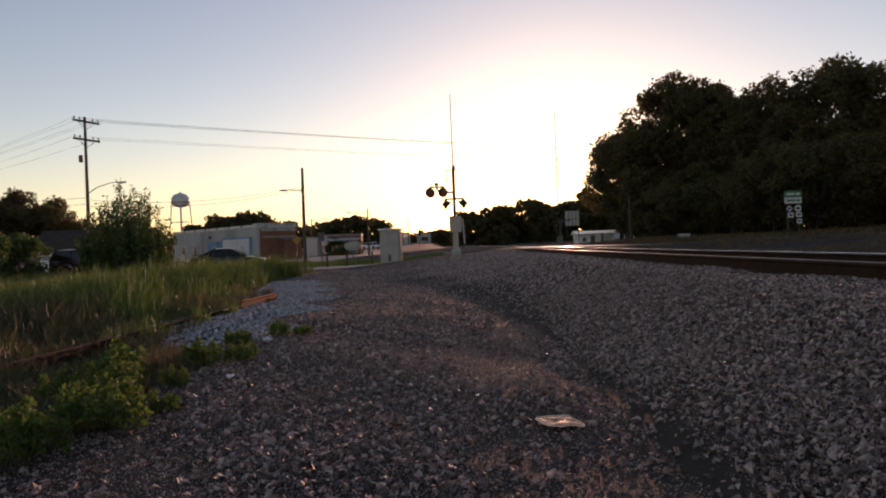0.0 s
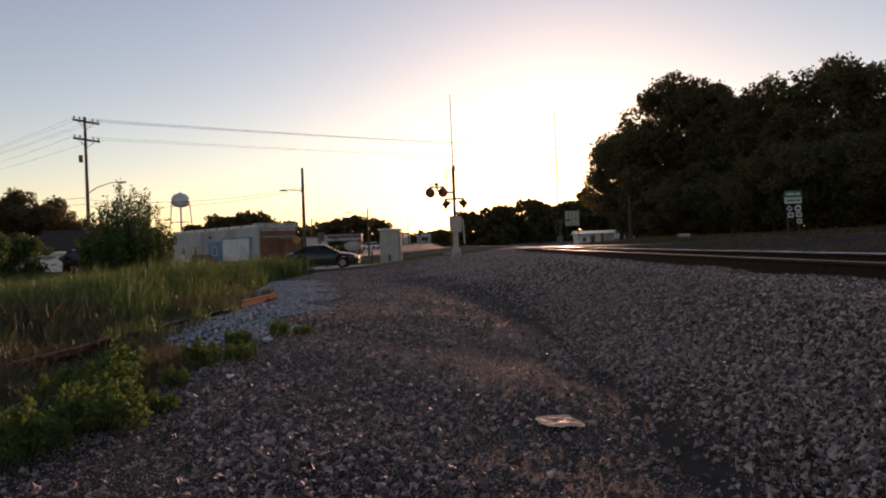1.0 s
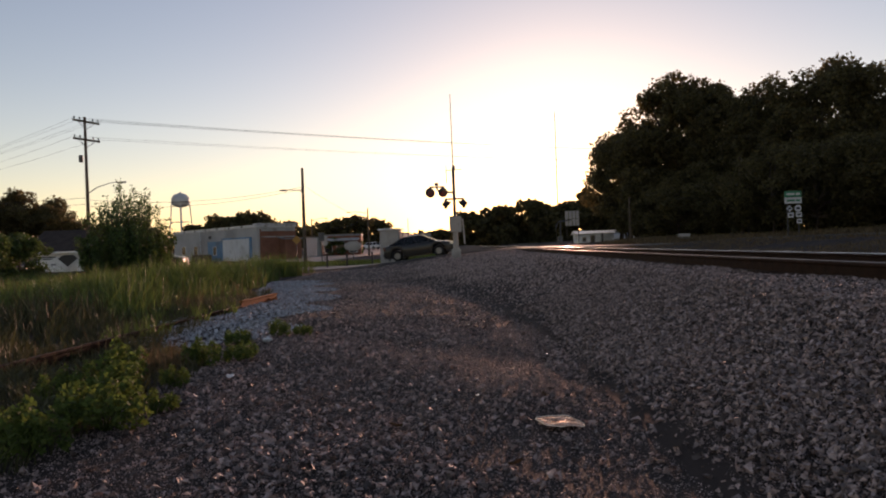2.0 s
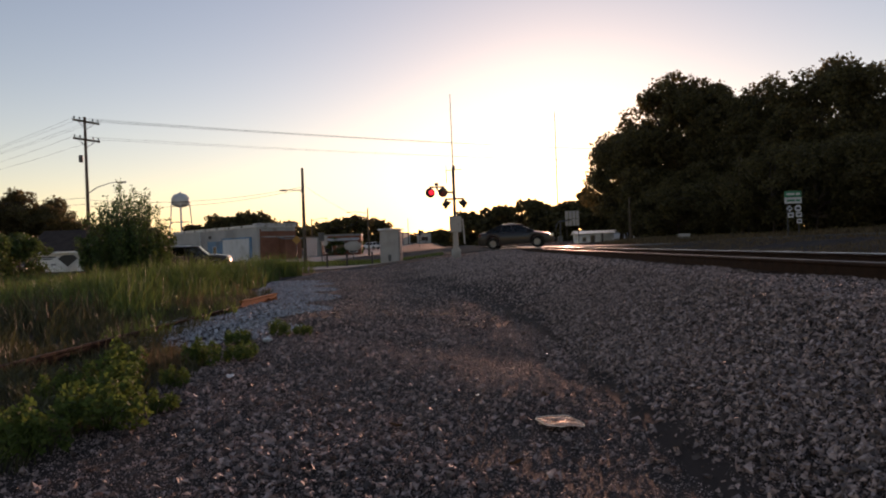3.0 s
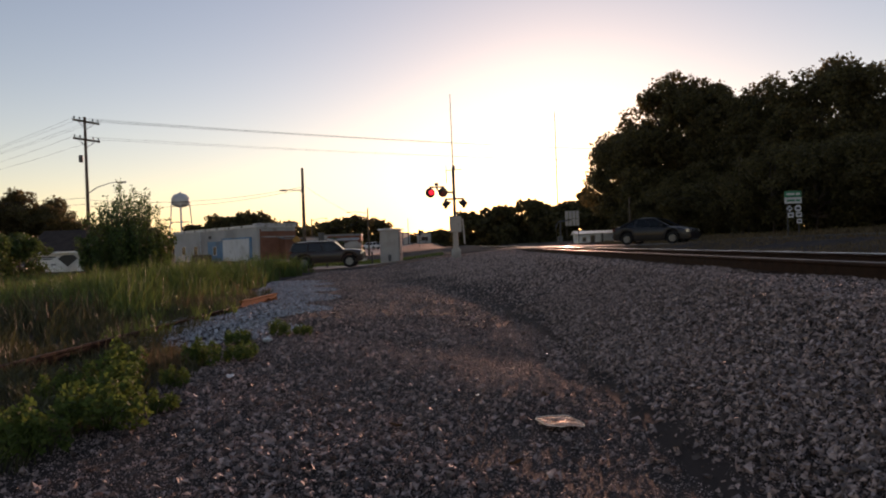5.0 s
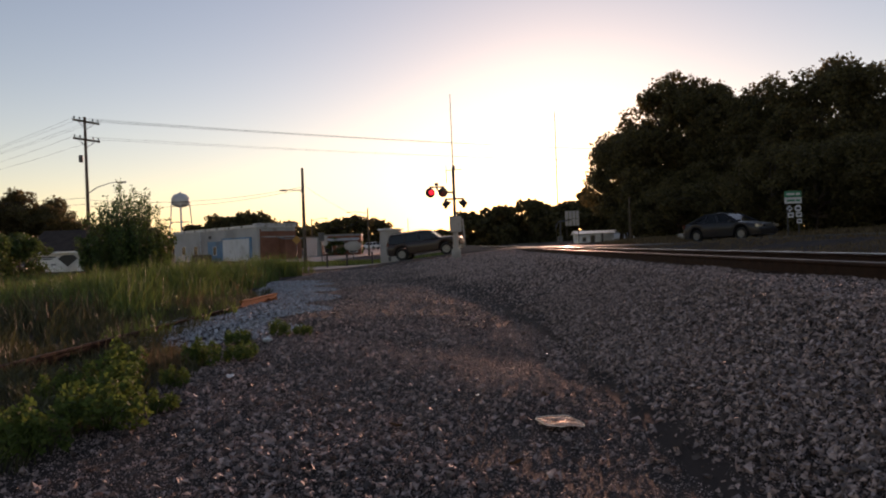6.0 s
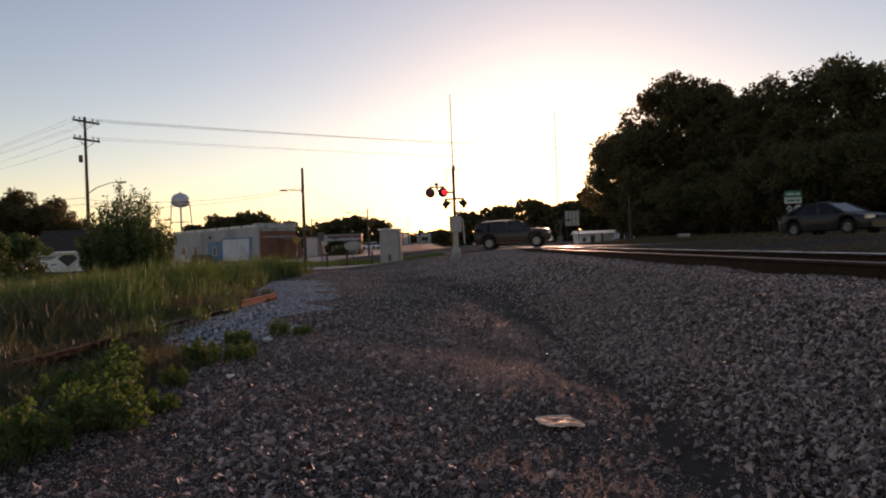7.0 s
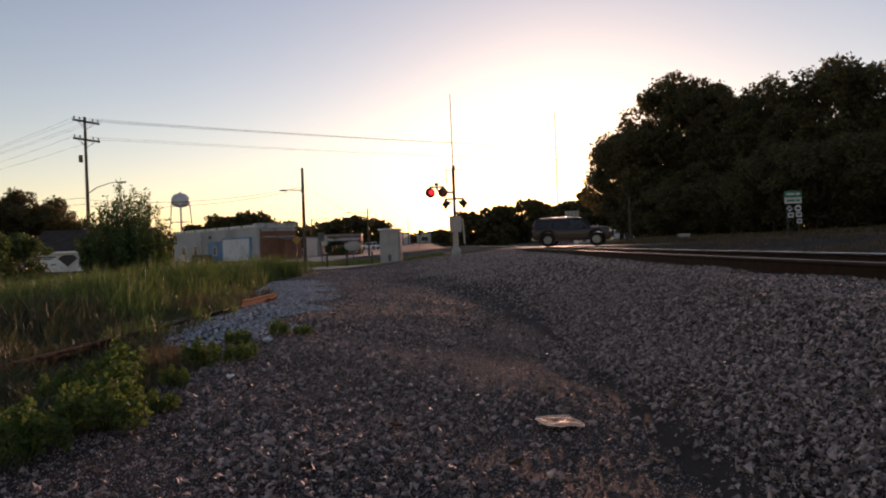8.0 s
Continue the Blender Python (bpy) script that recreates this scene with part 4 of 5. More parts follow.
# ---- signs, posts and small street things ----
def sign_cluster():
    x, y = 20.2, 40.0
    z0 = at_ground(x, y)
    s = holder("route_sign", pose(x, y, z0), "green direction sign over white route markers on posts", "road sign")
    for px in (-0.3, 0.33):
        part("post", rod(bmesh.new(), (px, 0.05, -0.1), (px, 0.05, 3.6 - z0), 0.03), M_STEEL, s)
    h = lambda z: z - z0
    for za, zb in ((3.27, 3.62), (2.90, 3.25)):
        p = part("direction_panel", boxed(-0.48, 0.5, -0.02, 0.0, h(za), h(zb), bevel=0.004), M_SIGN_GREEN if za > 3 else M_SIGN_WHITE, s, "green and white direction panel")
        bar = bmesh.new()
        box(bar, -0.36, 0.10, -0.03, -0.02, h(za) + 0.12, h(za) + 0.23)
        box(bar, 0.18, 0.40, -0.03, -0.02, h(za) + 0.12, h(za) + 0.23)
        part("lettering_bar", bar, M_SIGN_WHITE if za > 3 else M_SIGN_GREEN, p, smooth=False)
    rows = [(-0.2, 2.62, 0.19, 4), (0.28, 2.62, 0.2, 24), (-0.15, 2.24, 0.17, 44), (0.32, 2.26, 0.17, 44), (0.34, 1.88, 0.15, 44)]
    for a, z, r, n in rows:
        d = bmesh.new()
        if n == 44:
            box(d, a - r, a + r, -0.02, 0.0, h(z) - r * 0.85, h(z) + r * 0.85, 0.004)
        else:
            lathe(d, [(r, 0), (r, 0.015), (0.001, 0.015)], n, Matrix.Translation((a, -0.004, h(z))) @ pose(0, 0, 0, 90))
        mk = part("route_marker", d, M_SIGN_WHITE, s, "white route marker")
        part("marker_bar", boxed(a - r * 0.5, a + r * 0.5, -0.034, -0.022, h(z) - r * 0.3, h(z) + r * 0.3), M_SIGN_DARK, mk, smooth=False)


sign_cluster()


def posted(name, x, y, w, z0, z1, mat, label, face="box"):
    g = at_ground(x, y)
    s = holder(name, pose(x, y, g), label, "sign")
    part("post", rod(bmesh.new(), (0, 0.04, -0.1), (0, 0.04, z1 - g), 0.045), M_STEEL, s)
    if face == "oval":
        part("panel", lathe(bmesh.new(), [(1, 0), (1, 0.06), (0.92, 0.08), (0.001, 0.08)], 32, Matrix.Translation((0, 0, (z0 + z1) / 2 - g)) @ Matrix.Diagonal((w / 2, 1, (z1 - z0) / 2, 1)) @ pose(0, 0, 0, 90)), mat, s)
    else:
        part("panel", boxed(-w / 2, w / 2, -0.04, 0, z0 - g, z1 - g, bevel=0.01), mat, s)
    return s


posted("oval_sign", -9.7, 75, 1.9, 0.95, 2.0, M_HUT, "faded oval shop sign on a post", "oval")
posted("street_sign", -10.1, 58, 0.5, 1.9, 2.6, M_STEEL, "grey back of a street sign")
low = holder("low_sign", pose(16.67, 48, at_ground(16.67, 48) - 0.02), "low pale roadside sign board", "sign")
part("board", boxed(-0.42, 0.42, -0.05, 0.05, 0.12, 0.5, bevel=0.015), M_CONCRETE, low)
for x in (-0.33, 0.33):
    part("leg", boxed(x - 0.04, x + 0.04, -0.04, 0.04, 0, 0.14), M_CONCRETE, low)
for x, y in ((-7.6, 45.5), (-6.4, 46.2), (-4.7, 46.0)):
    g = at_ground(x, y)
    b = holder("marker_post", pose(x, y, g - 0.1), "short dark steel marker post beside the road", "post", "road marker posts")
    part("post", rod(bmesh.new(), (0, 0, 0), (0, 0, 0.95), 0.05, 0.05, 8), M_BLACK, b)
    part("post_cap", lathe(bmesh.new(), [(0.055, 0.93), (0.06, 0.96), (0.03, 0.99)], 10), M_STEEL, b)
for x, y, h in ((-10.2, 30, 1.05), (-9.4, 30.5, 0.8)):
    b = holder("fence_post", pose(x, y, at_ground(x, y)), "weathered grey wooden post in tall grass", "post", "old fence posts")
    part("post", boxed(-0.07, 0.07, -0.07, 0.07, -0.1, h, bevel=0.015), M_POLE, b)

far_sig = holder("far_crossing_signal", pose(8.5, 50, at_ground(8.5, 50)), "white crossing signal with raised gate arm across the tracks", "crossing signal")
part("mast", rod(bmesh.new(), (0, 0, 0), (0, 0, 2.1), 0.05), M_STEEL, far_sig)
part("mechanism", boxed(-0.22, 0.10, -0.2, 0.2, 0.5, 0.95, bevel=0.03), M_STEEL, far_sig)
part("arm", pipe(bmesh.new(), [(-0.3, 0, 0.6), (-0.35, 0, 1.6), (-0.15, 0, 2.0), (0.75, 0, 2.1)], 0.045), M_STEEL, far_sig)
panel = holder("slatted_board", pose(11.25, 60, at_ground(11.25, 60)), "white vertical slatted board on two posts", "sign")
for x in (-0.5, 0.5):
    part("post", rod(bmesh.new(), (x, 0.05, -0.1), (x, 0.05, 3.6 - panel.location.z), 0.03), M_POLE, panel)
for k in range(4):
    for za, zb in ((2.5, 3.08), (3.12, 3.78)):
        part("slat", boxed(-0.62 + k * 0.31, -0.62 + k * 0.31 + 0.26, -0.03, 0.0, za - panel.location.z, zb - panel.location.z), M_HUT, panel, smooth=False)


def diamond_sign(x, y, z, size):
    g = at_ground(x, y)
    sg = holder("warning_sign", pose(x, y, g), "yellow diamond warning sign on a steel post", "road sign")
    part("post", rod(bmesh.new(), (0, 0.04, -0.1), (0, 0.04, z - g), 0.035), M_STEEL, sg)
    p = part("panel", boxed(-size / 2, size / 2, -0.015, 0.015, -size / 2, size / 2, bevel=0.005), M_YELLOW, sg)
    p.matrix_basis = pose(0, -0.02, z - g) @ Matrix.Rotation(radians(45), 4, "Y")
    return sg


diamond_sign(-12.6, 60, 2.1, 0.55)
posted("street_board", -11.9, 70, 0.62, 1.6, 2.55, M_CONCRETE, "grey rectangular road sign board")
traffic = holder("traffic_light", pose(-5.6, 170, at_ground(-5.6, 170)), "distant dark traffic light on a pole", "traffic light")
part("pole", rod(bmesh.new(), (0, 0, -0.1), (0, 0, 4.2), 0.08), M_STEEL, traffic)
part("signal_head", boxed(-0.3, 0.3, -0.3, 0.1, 2.9, 4.3, bevel=0.05), M_BLACK, traffic)
pole_g = utility_pole(-22.5, 120, 6.6, "distant street pole with a lamp arm", False)
lamp_arm(pole_g, 6.2, 2.2, 0.3, 1)
wire("street_cable", [((-22.5, 120, 6.5), (-10.1, 95, 5.6), 1.6, 0.02)], "slack cable across the side street")


# ---- parked and distant vehicles ----
PARKED = dict(SEDAN, bumper=M_CAR_WHITE)
parked, _ = build_car("parked_suv", "white sport utility car parked by the street", "car", dict(SUV, bumper=M_TRIM), M_CAR_WHITE)
parked.matrix_basis = pose(-16.6, 160, at_ground(-16.6, 160) + 0.08, 0, 0, 150)
white_car, _ = build_car("parked_sedan", "white sedan parked before the low house", "car", PARKED, M_CAR_WHITE)
white_car.matrix_basis = pose(23.0, 92, at_ground(23.0, 92) - 0.02, 0, 0, 12)
far_car, _ = build_car("oncoming_car", "distant car with headlights on", "car", dict(SEDAN, bumper=M_TRIM), M_SEDAN, lit=True)
far_car.matrix_basis = pose(-7.15, 262, at_ground(-7.15, 262) + 0.02, 0, 0, -88)


# ---- plants ----
def leaf_cloud(clumps, count, size, seed, flat=0.0):
    """Many small leaves on the skins of uneven clumps (x, y, z, rx, ry, rz)."""
    rng = np.random.default_rng(seed)
    c = np.array(clumps, float)
    wgt = c[:, 3] * c[:, 5]
    pick = rng.choice(len(c), count, p=wgt / wgt.sum())
    d = rng.normal(size=(count, 3))
    d /= np.linalg.norm(d, axis=1)[:, None]
    lump = 1 + 0.22 * np.sin(d[:, 0] * 5 + pick) * np.sin(d[:, 2] * 6 + 2 * pick) + 0.12 * np.sin(d[:, 1] * 11 + pick)
    rad = (0.55 + 0.5 * rng.random(count) ** 0.6) * lump
    p = c[pick, :3] + d * c[pick, 3:6] * rad[:, None]
    u = rng.normal(size=(count, 3))
    u /= np.linalg.norm(u, axis=1)[:, None]
    w = rng.normal(size=(count, 3)) * (1 - flat) + np.array([0, 0, 1.0]) * flat
    v = np.cross(u, w)
    v /= np.linalg.norm(v, axis=1)[:, None] + 1e-9
    s = size * (0.6 + 0.8 * rng.random(count))[:, None]
    quad = np.stack([p - u * s * 0.6, p + v * s * 0.32, p + u * s * 0.6, p - v * s * 0.32], 1).reshape(-1, 3)
    return quad, np.arange(count * 4).reshape(-1, 4)


def tree(name, h, w, label, leaves, size, seed, mat, low=0.25, category="tree", lumps=30, lump=(0.2, 0.36)):
    """A tree at the origin: tapered trunk with limbs, and a domed crown of rounded leaf clumps."""
    rng = random.Random(seed)
    t = holder(name, Matrix(), label, category)
    clumps = []
    for k in range(lumps):
        a, r = rng.random() * math.tau, w * rng.uniform(*lump)
        up = rng.uniform(-0.95, 1.0)
        ring, out = math.sqrt(1 - up * up), rng.uniform(0.5, 1.0) ** 0.5
        clumps.append(((w - r * 0.7) * ring * out * math.cos(a), (w - r * 0.7) * ring * out * math.sin(a), h * (1 + low) / 2 + (h * (1 - low) / 2 - r * 0.8) * up * out, r, r, r * rng.uniform(0.8, 1.0)))
    bm = bmesh.new()
    pts = [(0, 0, -0.3), (0.04 * w, 0, h * 0.3), (-0.03 * w, 0.02 * w, h * 0.6), (0, 0, h * 0.88)]
    pipe(bm, pts, h * 0.024, h * 0.006, 8)
    for c in clumps[:12]:
        z = max(h * 0.18, c[2] * 0.6)
        pipe(bm, [(0, 0, z), (c[0] * 0.5, c[1] * 0.5, z * 0.5 + c[2] * 0.5), c[:3]], h * 0.009, h * 0.003, 5)
    part("trunk", bm, M_BARK, t)
    v, f = leaf_cloud(clumps, leaves, size, seed)
    crown = new("crown", raw_mesh("crown", v, f, mat))
    crown.parent = t
    return t


def plant_copy(ob, x, y, h, h0, w=1.0, turn=0.0, dz=0.0):
    k = h / h0
    m = pose(x, y, at_ground(x, y) - 0.1 + dz, 0, 0, turn) @ Matrix.Diagonal((k * w, k * w, k, 1))
    return copy_thing(ob, m)


woods = [tree("broadleaf_tree", 14, 4.6, "tall dark broadleaf tree in the roadside woods", 17000, 0.27, 11 + k, M_LEAF, low=0.06, lumps=70, lump=(0.15, 0.27)) for k in range(3)]
for ob, (x, y, h) in zip(woods, [(24.2, 64, 15.0), (28.2, 52, 12.6), (20.0, 74, 13.2)]):
    ob.matrix_basis = pose(x, y, at_ground(x, y) - 0.1) @ Matrix.Diagonal((h / 14, h / 14, h / 14, 1))
for k, (x, y, h) in enumerate([(20.3, 79, 11.0), (25.0, 62, 13.6), (21.6, 70, 13.2), (22.3, 67, 14.2), (26.2, 60, 13.7), (27.2, 56.5, 13.3), (29.6, 50, 11.4), (30.6, 47, 10.4), (33, 45, 10.2), (35.5, 42, 10),
                               (33, 57, 12.5), (30.5, 63, 13), (38, 50, 11.5), (42, 42, 11), (46, 36, 11)]):
    plant_copy(woods[k % 3], x, y, h * 1.05, 14, 0.9 + 0.25 * random.random(), k * 67)
under = [tree("understory_tree", 7, 3.4, "low leafy tree at the edge of the woods", 10000, 0.2, 31 + k, M_LEAF, low=-0.05, lumps=46, lump=(0.16, 0.28)) for k in range(2)]
for ob, (x, y, h) in zip(under, [(22.6, 47.5, 6.6), (24.2, 45, 6.8)]):
    ob.matrix_basis = pose(x, y, at_ground(x, y) - 0.1) @ Matrix.Diagonal((h / 7, h / 7, h / 7, 1))
for k, (x, y, h) in enumerate([(19.4, 69, 5.2), (19.4, 62, 5.4), (19.8, 58, 5.9), (21.6, 55, 5.8), (22.4, 51, 5.6), (26.3, 44, 7.2), (27.2, 42, 6.6), (29.5, 40, 6.5), (32, 37, 6.5), (25, 51, 7), (23, 60, 8), (21, 66, 8), (28, 47, 7.5), (34, 40, 8), (36, 34, 7), (40, 30, 7), (31, 44, 6.5), (35, 46, 7), (39, 42, 7.5), (43, 38, 7.5), (38, 36, 6), (42, 33, 6), (30, 56, 6), (26, 58, 6), (30.5, 53, 4), (32, 51, 4), (34, 49, 4.2), (36, 47, 4.2), (33.5, 55, 4.5), (38.5, 46, 4.5)]):
    plant_copy(under[k % 2], x, y, h, 7, 1.0 + 0.2 * random.random(), k * 83)

def spray_bush(name, h, w, label, leaves, size, seed, sprays, bare=0.15):
    """A young tree of upright leafy shoots fanning out from the base."""
    rng = random.Random(seed)
    t = holder(name, Matrix(), label, "tree")
    wood, clumps = bmesh.new(), []
    for k in range(sprays):
        a, q = rng.random() * math.tau, rng.random() ** 0.6
        top = h * (1 - 0.55 * q * q) * rng.uniform(0.72, 1.0)
        tip = Vector((w * q * math.cos(a), w * q * math.sin(a), top))
        mid = Vector((tip.x * 0.75, tip.y * 0.75, top * 0.5))
        pts = [Vector((0.1 * math.cos(a), 0.1 * math.sin(a), -0.3)).lerp(mid, f) if g else mid.lerp(tip, f) for g, f in ((1, 0.0), (1, 0.5), (0, 0.0), (0, 0.5), (0, 1.0))]
        pipe(wood, pts, 0.035, 0.008, 5)
        for m in range(11):
            f = bare + (1 - bare) * m / 10
            p = Vector((0, 0, 0)).lerp(mid, f * 2) if f < 0.5 else mid.lerp(tip, f * 2 - 1)
            rad = w * 0.17 * (1.1 - 0.6 * f) * rng.uniform(0.6, 1.3)
            clumps.append((p.x + rng.uniform(-0.12, 0.12), p.y + rng.uniform(-0.12, 0.12), p.z, rad, rad, rad * 1.35))
    part("trunk", wood, M_BARK, t)
    v, f = leaf_cloud(clumps, leaves, size, seed)
    crown = new("crown", raw_mesh("crown", v, f, M_LEAF_LIGHT))
    crown.parent = t
    return t


bush = spray_bush("roadside_bush", 5.3, 2.3, "bushy young tree with loose upright sprays beside the road", 44000, 0.11, 51, 60, 0.05)
bush.matrix_basis = pose(-16.0, 36, at_ground(-16.0, 36) - 0.1) @ Matrix.Diagonal((0.92, 0.92, 1, 1))
broad = tree("spreading_tree", 8.5, 4.2, "dark spreading tree behind the roadside", 14000, 0.22, 57, M_LEAF, low=0.3, lumps=40, lump=(0.14, 0.24))
broad.matrix_basis = pose(-47, 77, at_ground(-47, 77) - 0.1)
spray = spray_bush("roadside_sapling", 4.5, 1.15, "thin sapling with sparse leaves", 2600, 0.13, 52, 9, 0.3)
spray.matrix_basis = pose(-17.9, 36, at_ground(-17.9, 36) - 0.1)
for x, y, h, w in ((-15.6, 37, 2.9, 1.0), (-17.6, 37.4, 2.9, 1.3), (-16.8, 35.3, 2.4, 1.2)):
    plant_copy(bush, x, y, h, 5.3, w, x * 40)
for k, (x, y, h) in enumerate([(-45.5, 76, 9.3), (-41.5, 76, 7.0), (-50, 74, 9.2), (-38.5, 78, 5.2), (-53, 70, 8)]):
    plant_copy(broad, x, y, h, 8.5, 1.0, k * 50)
shrub = tree("roadside_shrub", 3.2, 2.0, "dense green shrub beside the road", 12000, 0.12, 58, M_LEAF_LIGHT, category="shrub", low=-0.1, lumps=40, lump=(0.14, 0.3))
shrub.matrix_basis = pose(-22.4, 33.5, at_ground(-22.4, 33.5) - 0.1)
for k, (x, y, h) in enumerate([(-22.3, 36, 3.0), (-23.3, 35, 2.6), (-24.3, 36, 2.9), (-26.5, 35, 3.4), (-29, 36, 3.0), (-16.9, 112, 3.6), (-14.8, 113, 3.4)]):
    plant_copy(shrub, x, y, h, 3.2, 1.1, k * 50)


def far_woods(name, pts, depth, count, size, seed, label):
    """A distant belt of trees between plan points (x, y, height)."""
    rng = random.Random(seed)
    clumps = []
    for (x0, y0, h0), (x1, y1, h1) in zip(pts, pts[1:]):
        n = max(3, int(math.hypot(x1 - x0, y1 - y0) / 1.6))
        for k in range(n):
            f = k / n
            h = (h0 + (h1 - h0) * f) * rng.uniform(0.86, 1.02)
            for z in (0.85, 0.6, 0.35, 0.12):
                r = h * rng.uniform(0.13, 0.2)
                clumps.append((x0 + (x1 - x0) * f + rng.uniform(-1, 1), y0 + (y1 - y0) * f + rng.uniform(0, depth), h * z, r * 1.15, r * 1.15, r))
    v, f = leaf_cloud(clumps, count, size, seed)
    tagged(new(name, raw_mesh(name, v, f, M_LEAF_FAR)), label, "woods", kind="stuff")


far_woods("far_woods", [(4.0, 172, 9.3), (10.8, 170, 10.1), (16.4, 168, 11.6), (23.3, 166, 11.6), (26, 165, 10.6), (28.5, 164, 10.0), (30.5, 163, 10.6), (32.5, 162, 12.0), (36, 160, 12.8), (48, 150, 14), (62, 130, 15)], 14, 60000, 1.0, 61, "distant dark belt of trees below the sun")
far_woods("far_woods", [(33, 72, 8), (42, 64, 8.5), (54, 54, 9), (66, 44, 9), (76, 30, 9)], 6, 16000, 0.6, 66, "dense dark thicket behind the roadside trees")
far_woods("far_woods", [(-94, 252, 12), (-88, 250, 13), (-74, 250, 16.5), (-66, 250, 15), (-61, 250, 13.5), (-52, 250, 11), (-44, 250, 9)], 14, 30000, 1.1, 62, "distant rounded trees behind the store")
far_woods("far_woods", [(-37, 200, 8.0), (-33, 200, 10.0), (-26.5, 200, 11.0), (-20, 200, 10.2), (-14.5, 200, 8.0)], 10, 14000, 0.8, 63, "distant trees behind the street shops")
far_woods("far_woods", [(-17, 304, 6.5), (-12, 302, 7.0), (-6.5, 300, 7.8), (-2, 300, 8.4), (4.5, 298, 8.2), (12, 296, 9)], 12, 8000, 1.2, 64, "hazy distant trees at the end of the line")
far_woods("far_woods", [(-330, 420, 15), (-240, 440, 15), (-160, 450, 14), (-100, 460, 12), (-20, 470, 10), (60, 460, 12)], 20, 16000, 2.2, 65, "low line of distant woods")


# ---- grass ----
def blades(spots, heights, lean, width, seed):
    """Bent grass blades at plan spots (n, 2)."""
    rng = np.random.default_rng(seed)
    n = len(spots)
    z = ground_z(spots[:, 0], spots[:, 1]) - 0.03
    base = np.c_[spots, z]
    a = rng.random(n) * math.tau
    side = np.c_[np.cos(a), np.sin(a), np.zeros(n)] * (width * (0.6 + 0.8 * rng.random(n)))[:, None]
    b = rng.random(n) * math.tau
    bend = np.c_[np.cos(b), np.sin(b), np.zeros(n)] * (heights * lean * rng.random(n))[:, None]
    up = np.c_[np.zeros(n), np.zeros(n), heights]
    mid, tip = base + up * 0.6 + bend * 0.35, base + up + bend
    v = np.stack([base - side, base + side, mid + side * 0.75, mid - side * 0.75, tip + side * 0.1, tip - side * 0.1], 1).reshape(-1, 3)
    i = np.arange(n)[:, None] * 6
    f = np.concatenate([i + np.array([[0, 1, 2, 3]]), i + np.array([[3, 2, 4, 5]])])
    return v, f


def scatter(count, x0, x1, y0, y1, keep, seed):
    rng = np.random.default_rng(seed)
    p = np.c_[rng.uniform(x0, x1, count), rng.uniform(y0, y1, count)]
    return p[keep(p[:, 0], p[:, 1])]


def verge(y):
    """The edge between the gravel and the grass, in plan x."""
    return -2.5 - 1.9 * smooth(6.5, 11, y) - 1.9 * smooth(14, 30, y)


def patch(x, y, f, seed):
    return np.sin(x * f + seed) * np.sin(y * f * 0.8 + 2 * seed) + 0.5 * np.sin(x * f * 2.3 + y * f * 1.7 + seed)


tall = scatter(90000, -32, -4.9, 7.5, 37, lambda x, y: (x < verge(y) - 0.9 - 0.5 * np.sin(y * 1.3)) & (x > -0.75 * y - 4), 71)
d, _ = road_distance(tall[:, 0], tall[:, 1])
tall = tall[d > ROAD_HALF + 0.6]
rng = np.random.default_rng(72)
clump = patch(tall[:, 0], tall[:, 1], 0.7, 1) + 0.8 * patch(tall[:, 0], tall[:, 1], 2.6, 9)
taper = 0.35 + 0.65 * smooth(0.0, 1.8, verge(tall[:, 1]) - 0.7 - tall[:, 0])
taper = np.maximum(taper, 0.9 * smooth(17, 25, tall[:, 1]))
hh = (0.68 + 0.17 * clump + 0.55 * rng.random(len(tall)) ** 3) * (0.36 + 0.64 * smooth(9, 18, tall[:, 1])) * (0.5 + 0.5 * smooth(-14, -7, tall[:, 0])) * taper
hh = np.clip(hh, 0.12, 1.35)
# the nearer blades get the grass colour with shade painted in
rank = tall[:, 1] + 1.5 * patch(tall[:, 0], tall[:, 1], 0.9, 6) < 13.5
for part_of, mat, label, sd in ((~rank, M_GRASS, "tall green grass on the old siding", 73), (rank, M_SHADED_GRASS, "rank grass around the old rail, coloured darker for shade", 70)):
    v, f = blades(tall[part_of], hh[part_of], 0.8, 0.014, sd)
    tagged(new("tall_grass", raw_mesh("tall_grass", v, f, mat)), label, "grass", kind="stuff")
dry = scatter(9000, -30, -4.2, 7, 36, lambda x, y: (x < verge(y) - 0.3) & (x > -0.75 * y - 3) & (patch(x, y, 0.9, 3) > 0.1), 74)
d, _ = road_distance(dry[:, 0], dry[:, 1])
dry = dry[d > ROAD_HALF + 0.8]
v, f = blades(dry, (0.35 + 0.55 * rng.random(len(dry))) * (0.45 + 0.55 * smooth(9, 17, dry[:, 1])), 0.5, 0.008, 75)
tagged(new("dry_grass", raw_mesh("dry_grass", v, f, M_DRY_GRASS)), "brown dry seed stalks among the green grass", "grass", kind="stuff")
short = scatter(90000, -13, -2.2, 3, 20, lambda x, y: (x < verge(y) + 0.1) & (patch(x, y, 1.6, 5) > -0.9) & (x > -0.8 * y - 2), 76)
low_rail = scatter(9000, -6.2, -3.9, 5, 12, lambda x, y: x < -4.0, 84)
short = np.concatenate([short, low_rail])
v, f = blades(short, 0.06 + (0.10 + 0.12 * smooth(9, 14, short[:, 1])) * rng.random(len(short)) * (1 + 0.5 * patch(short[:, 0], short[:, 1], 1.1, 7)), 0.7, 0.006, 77)
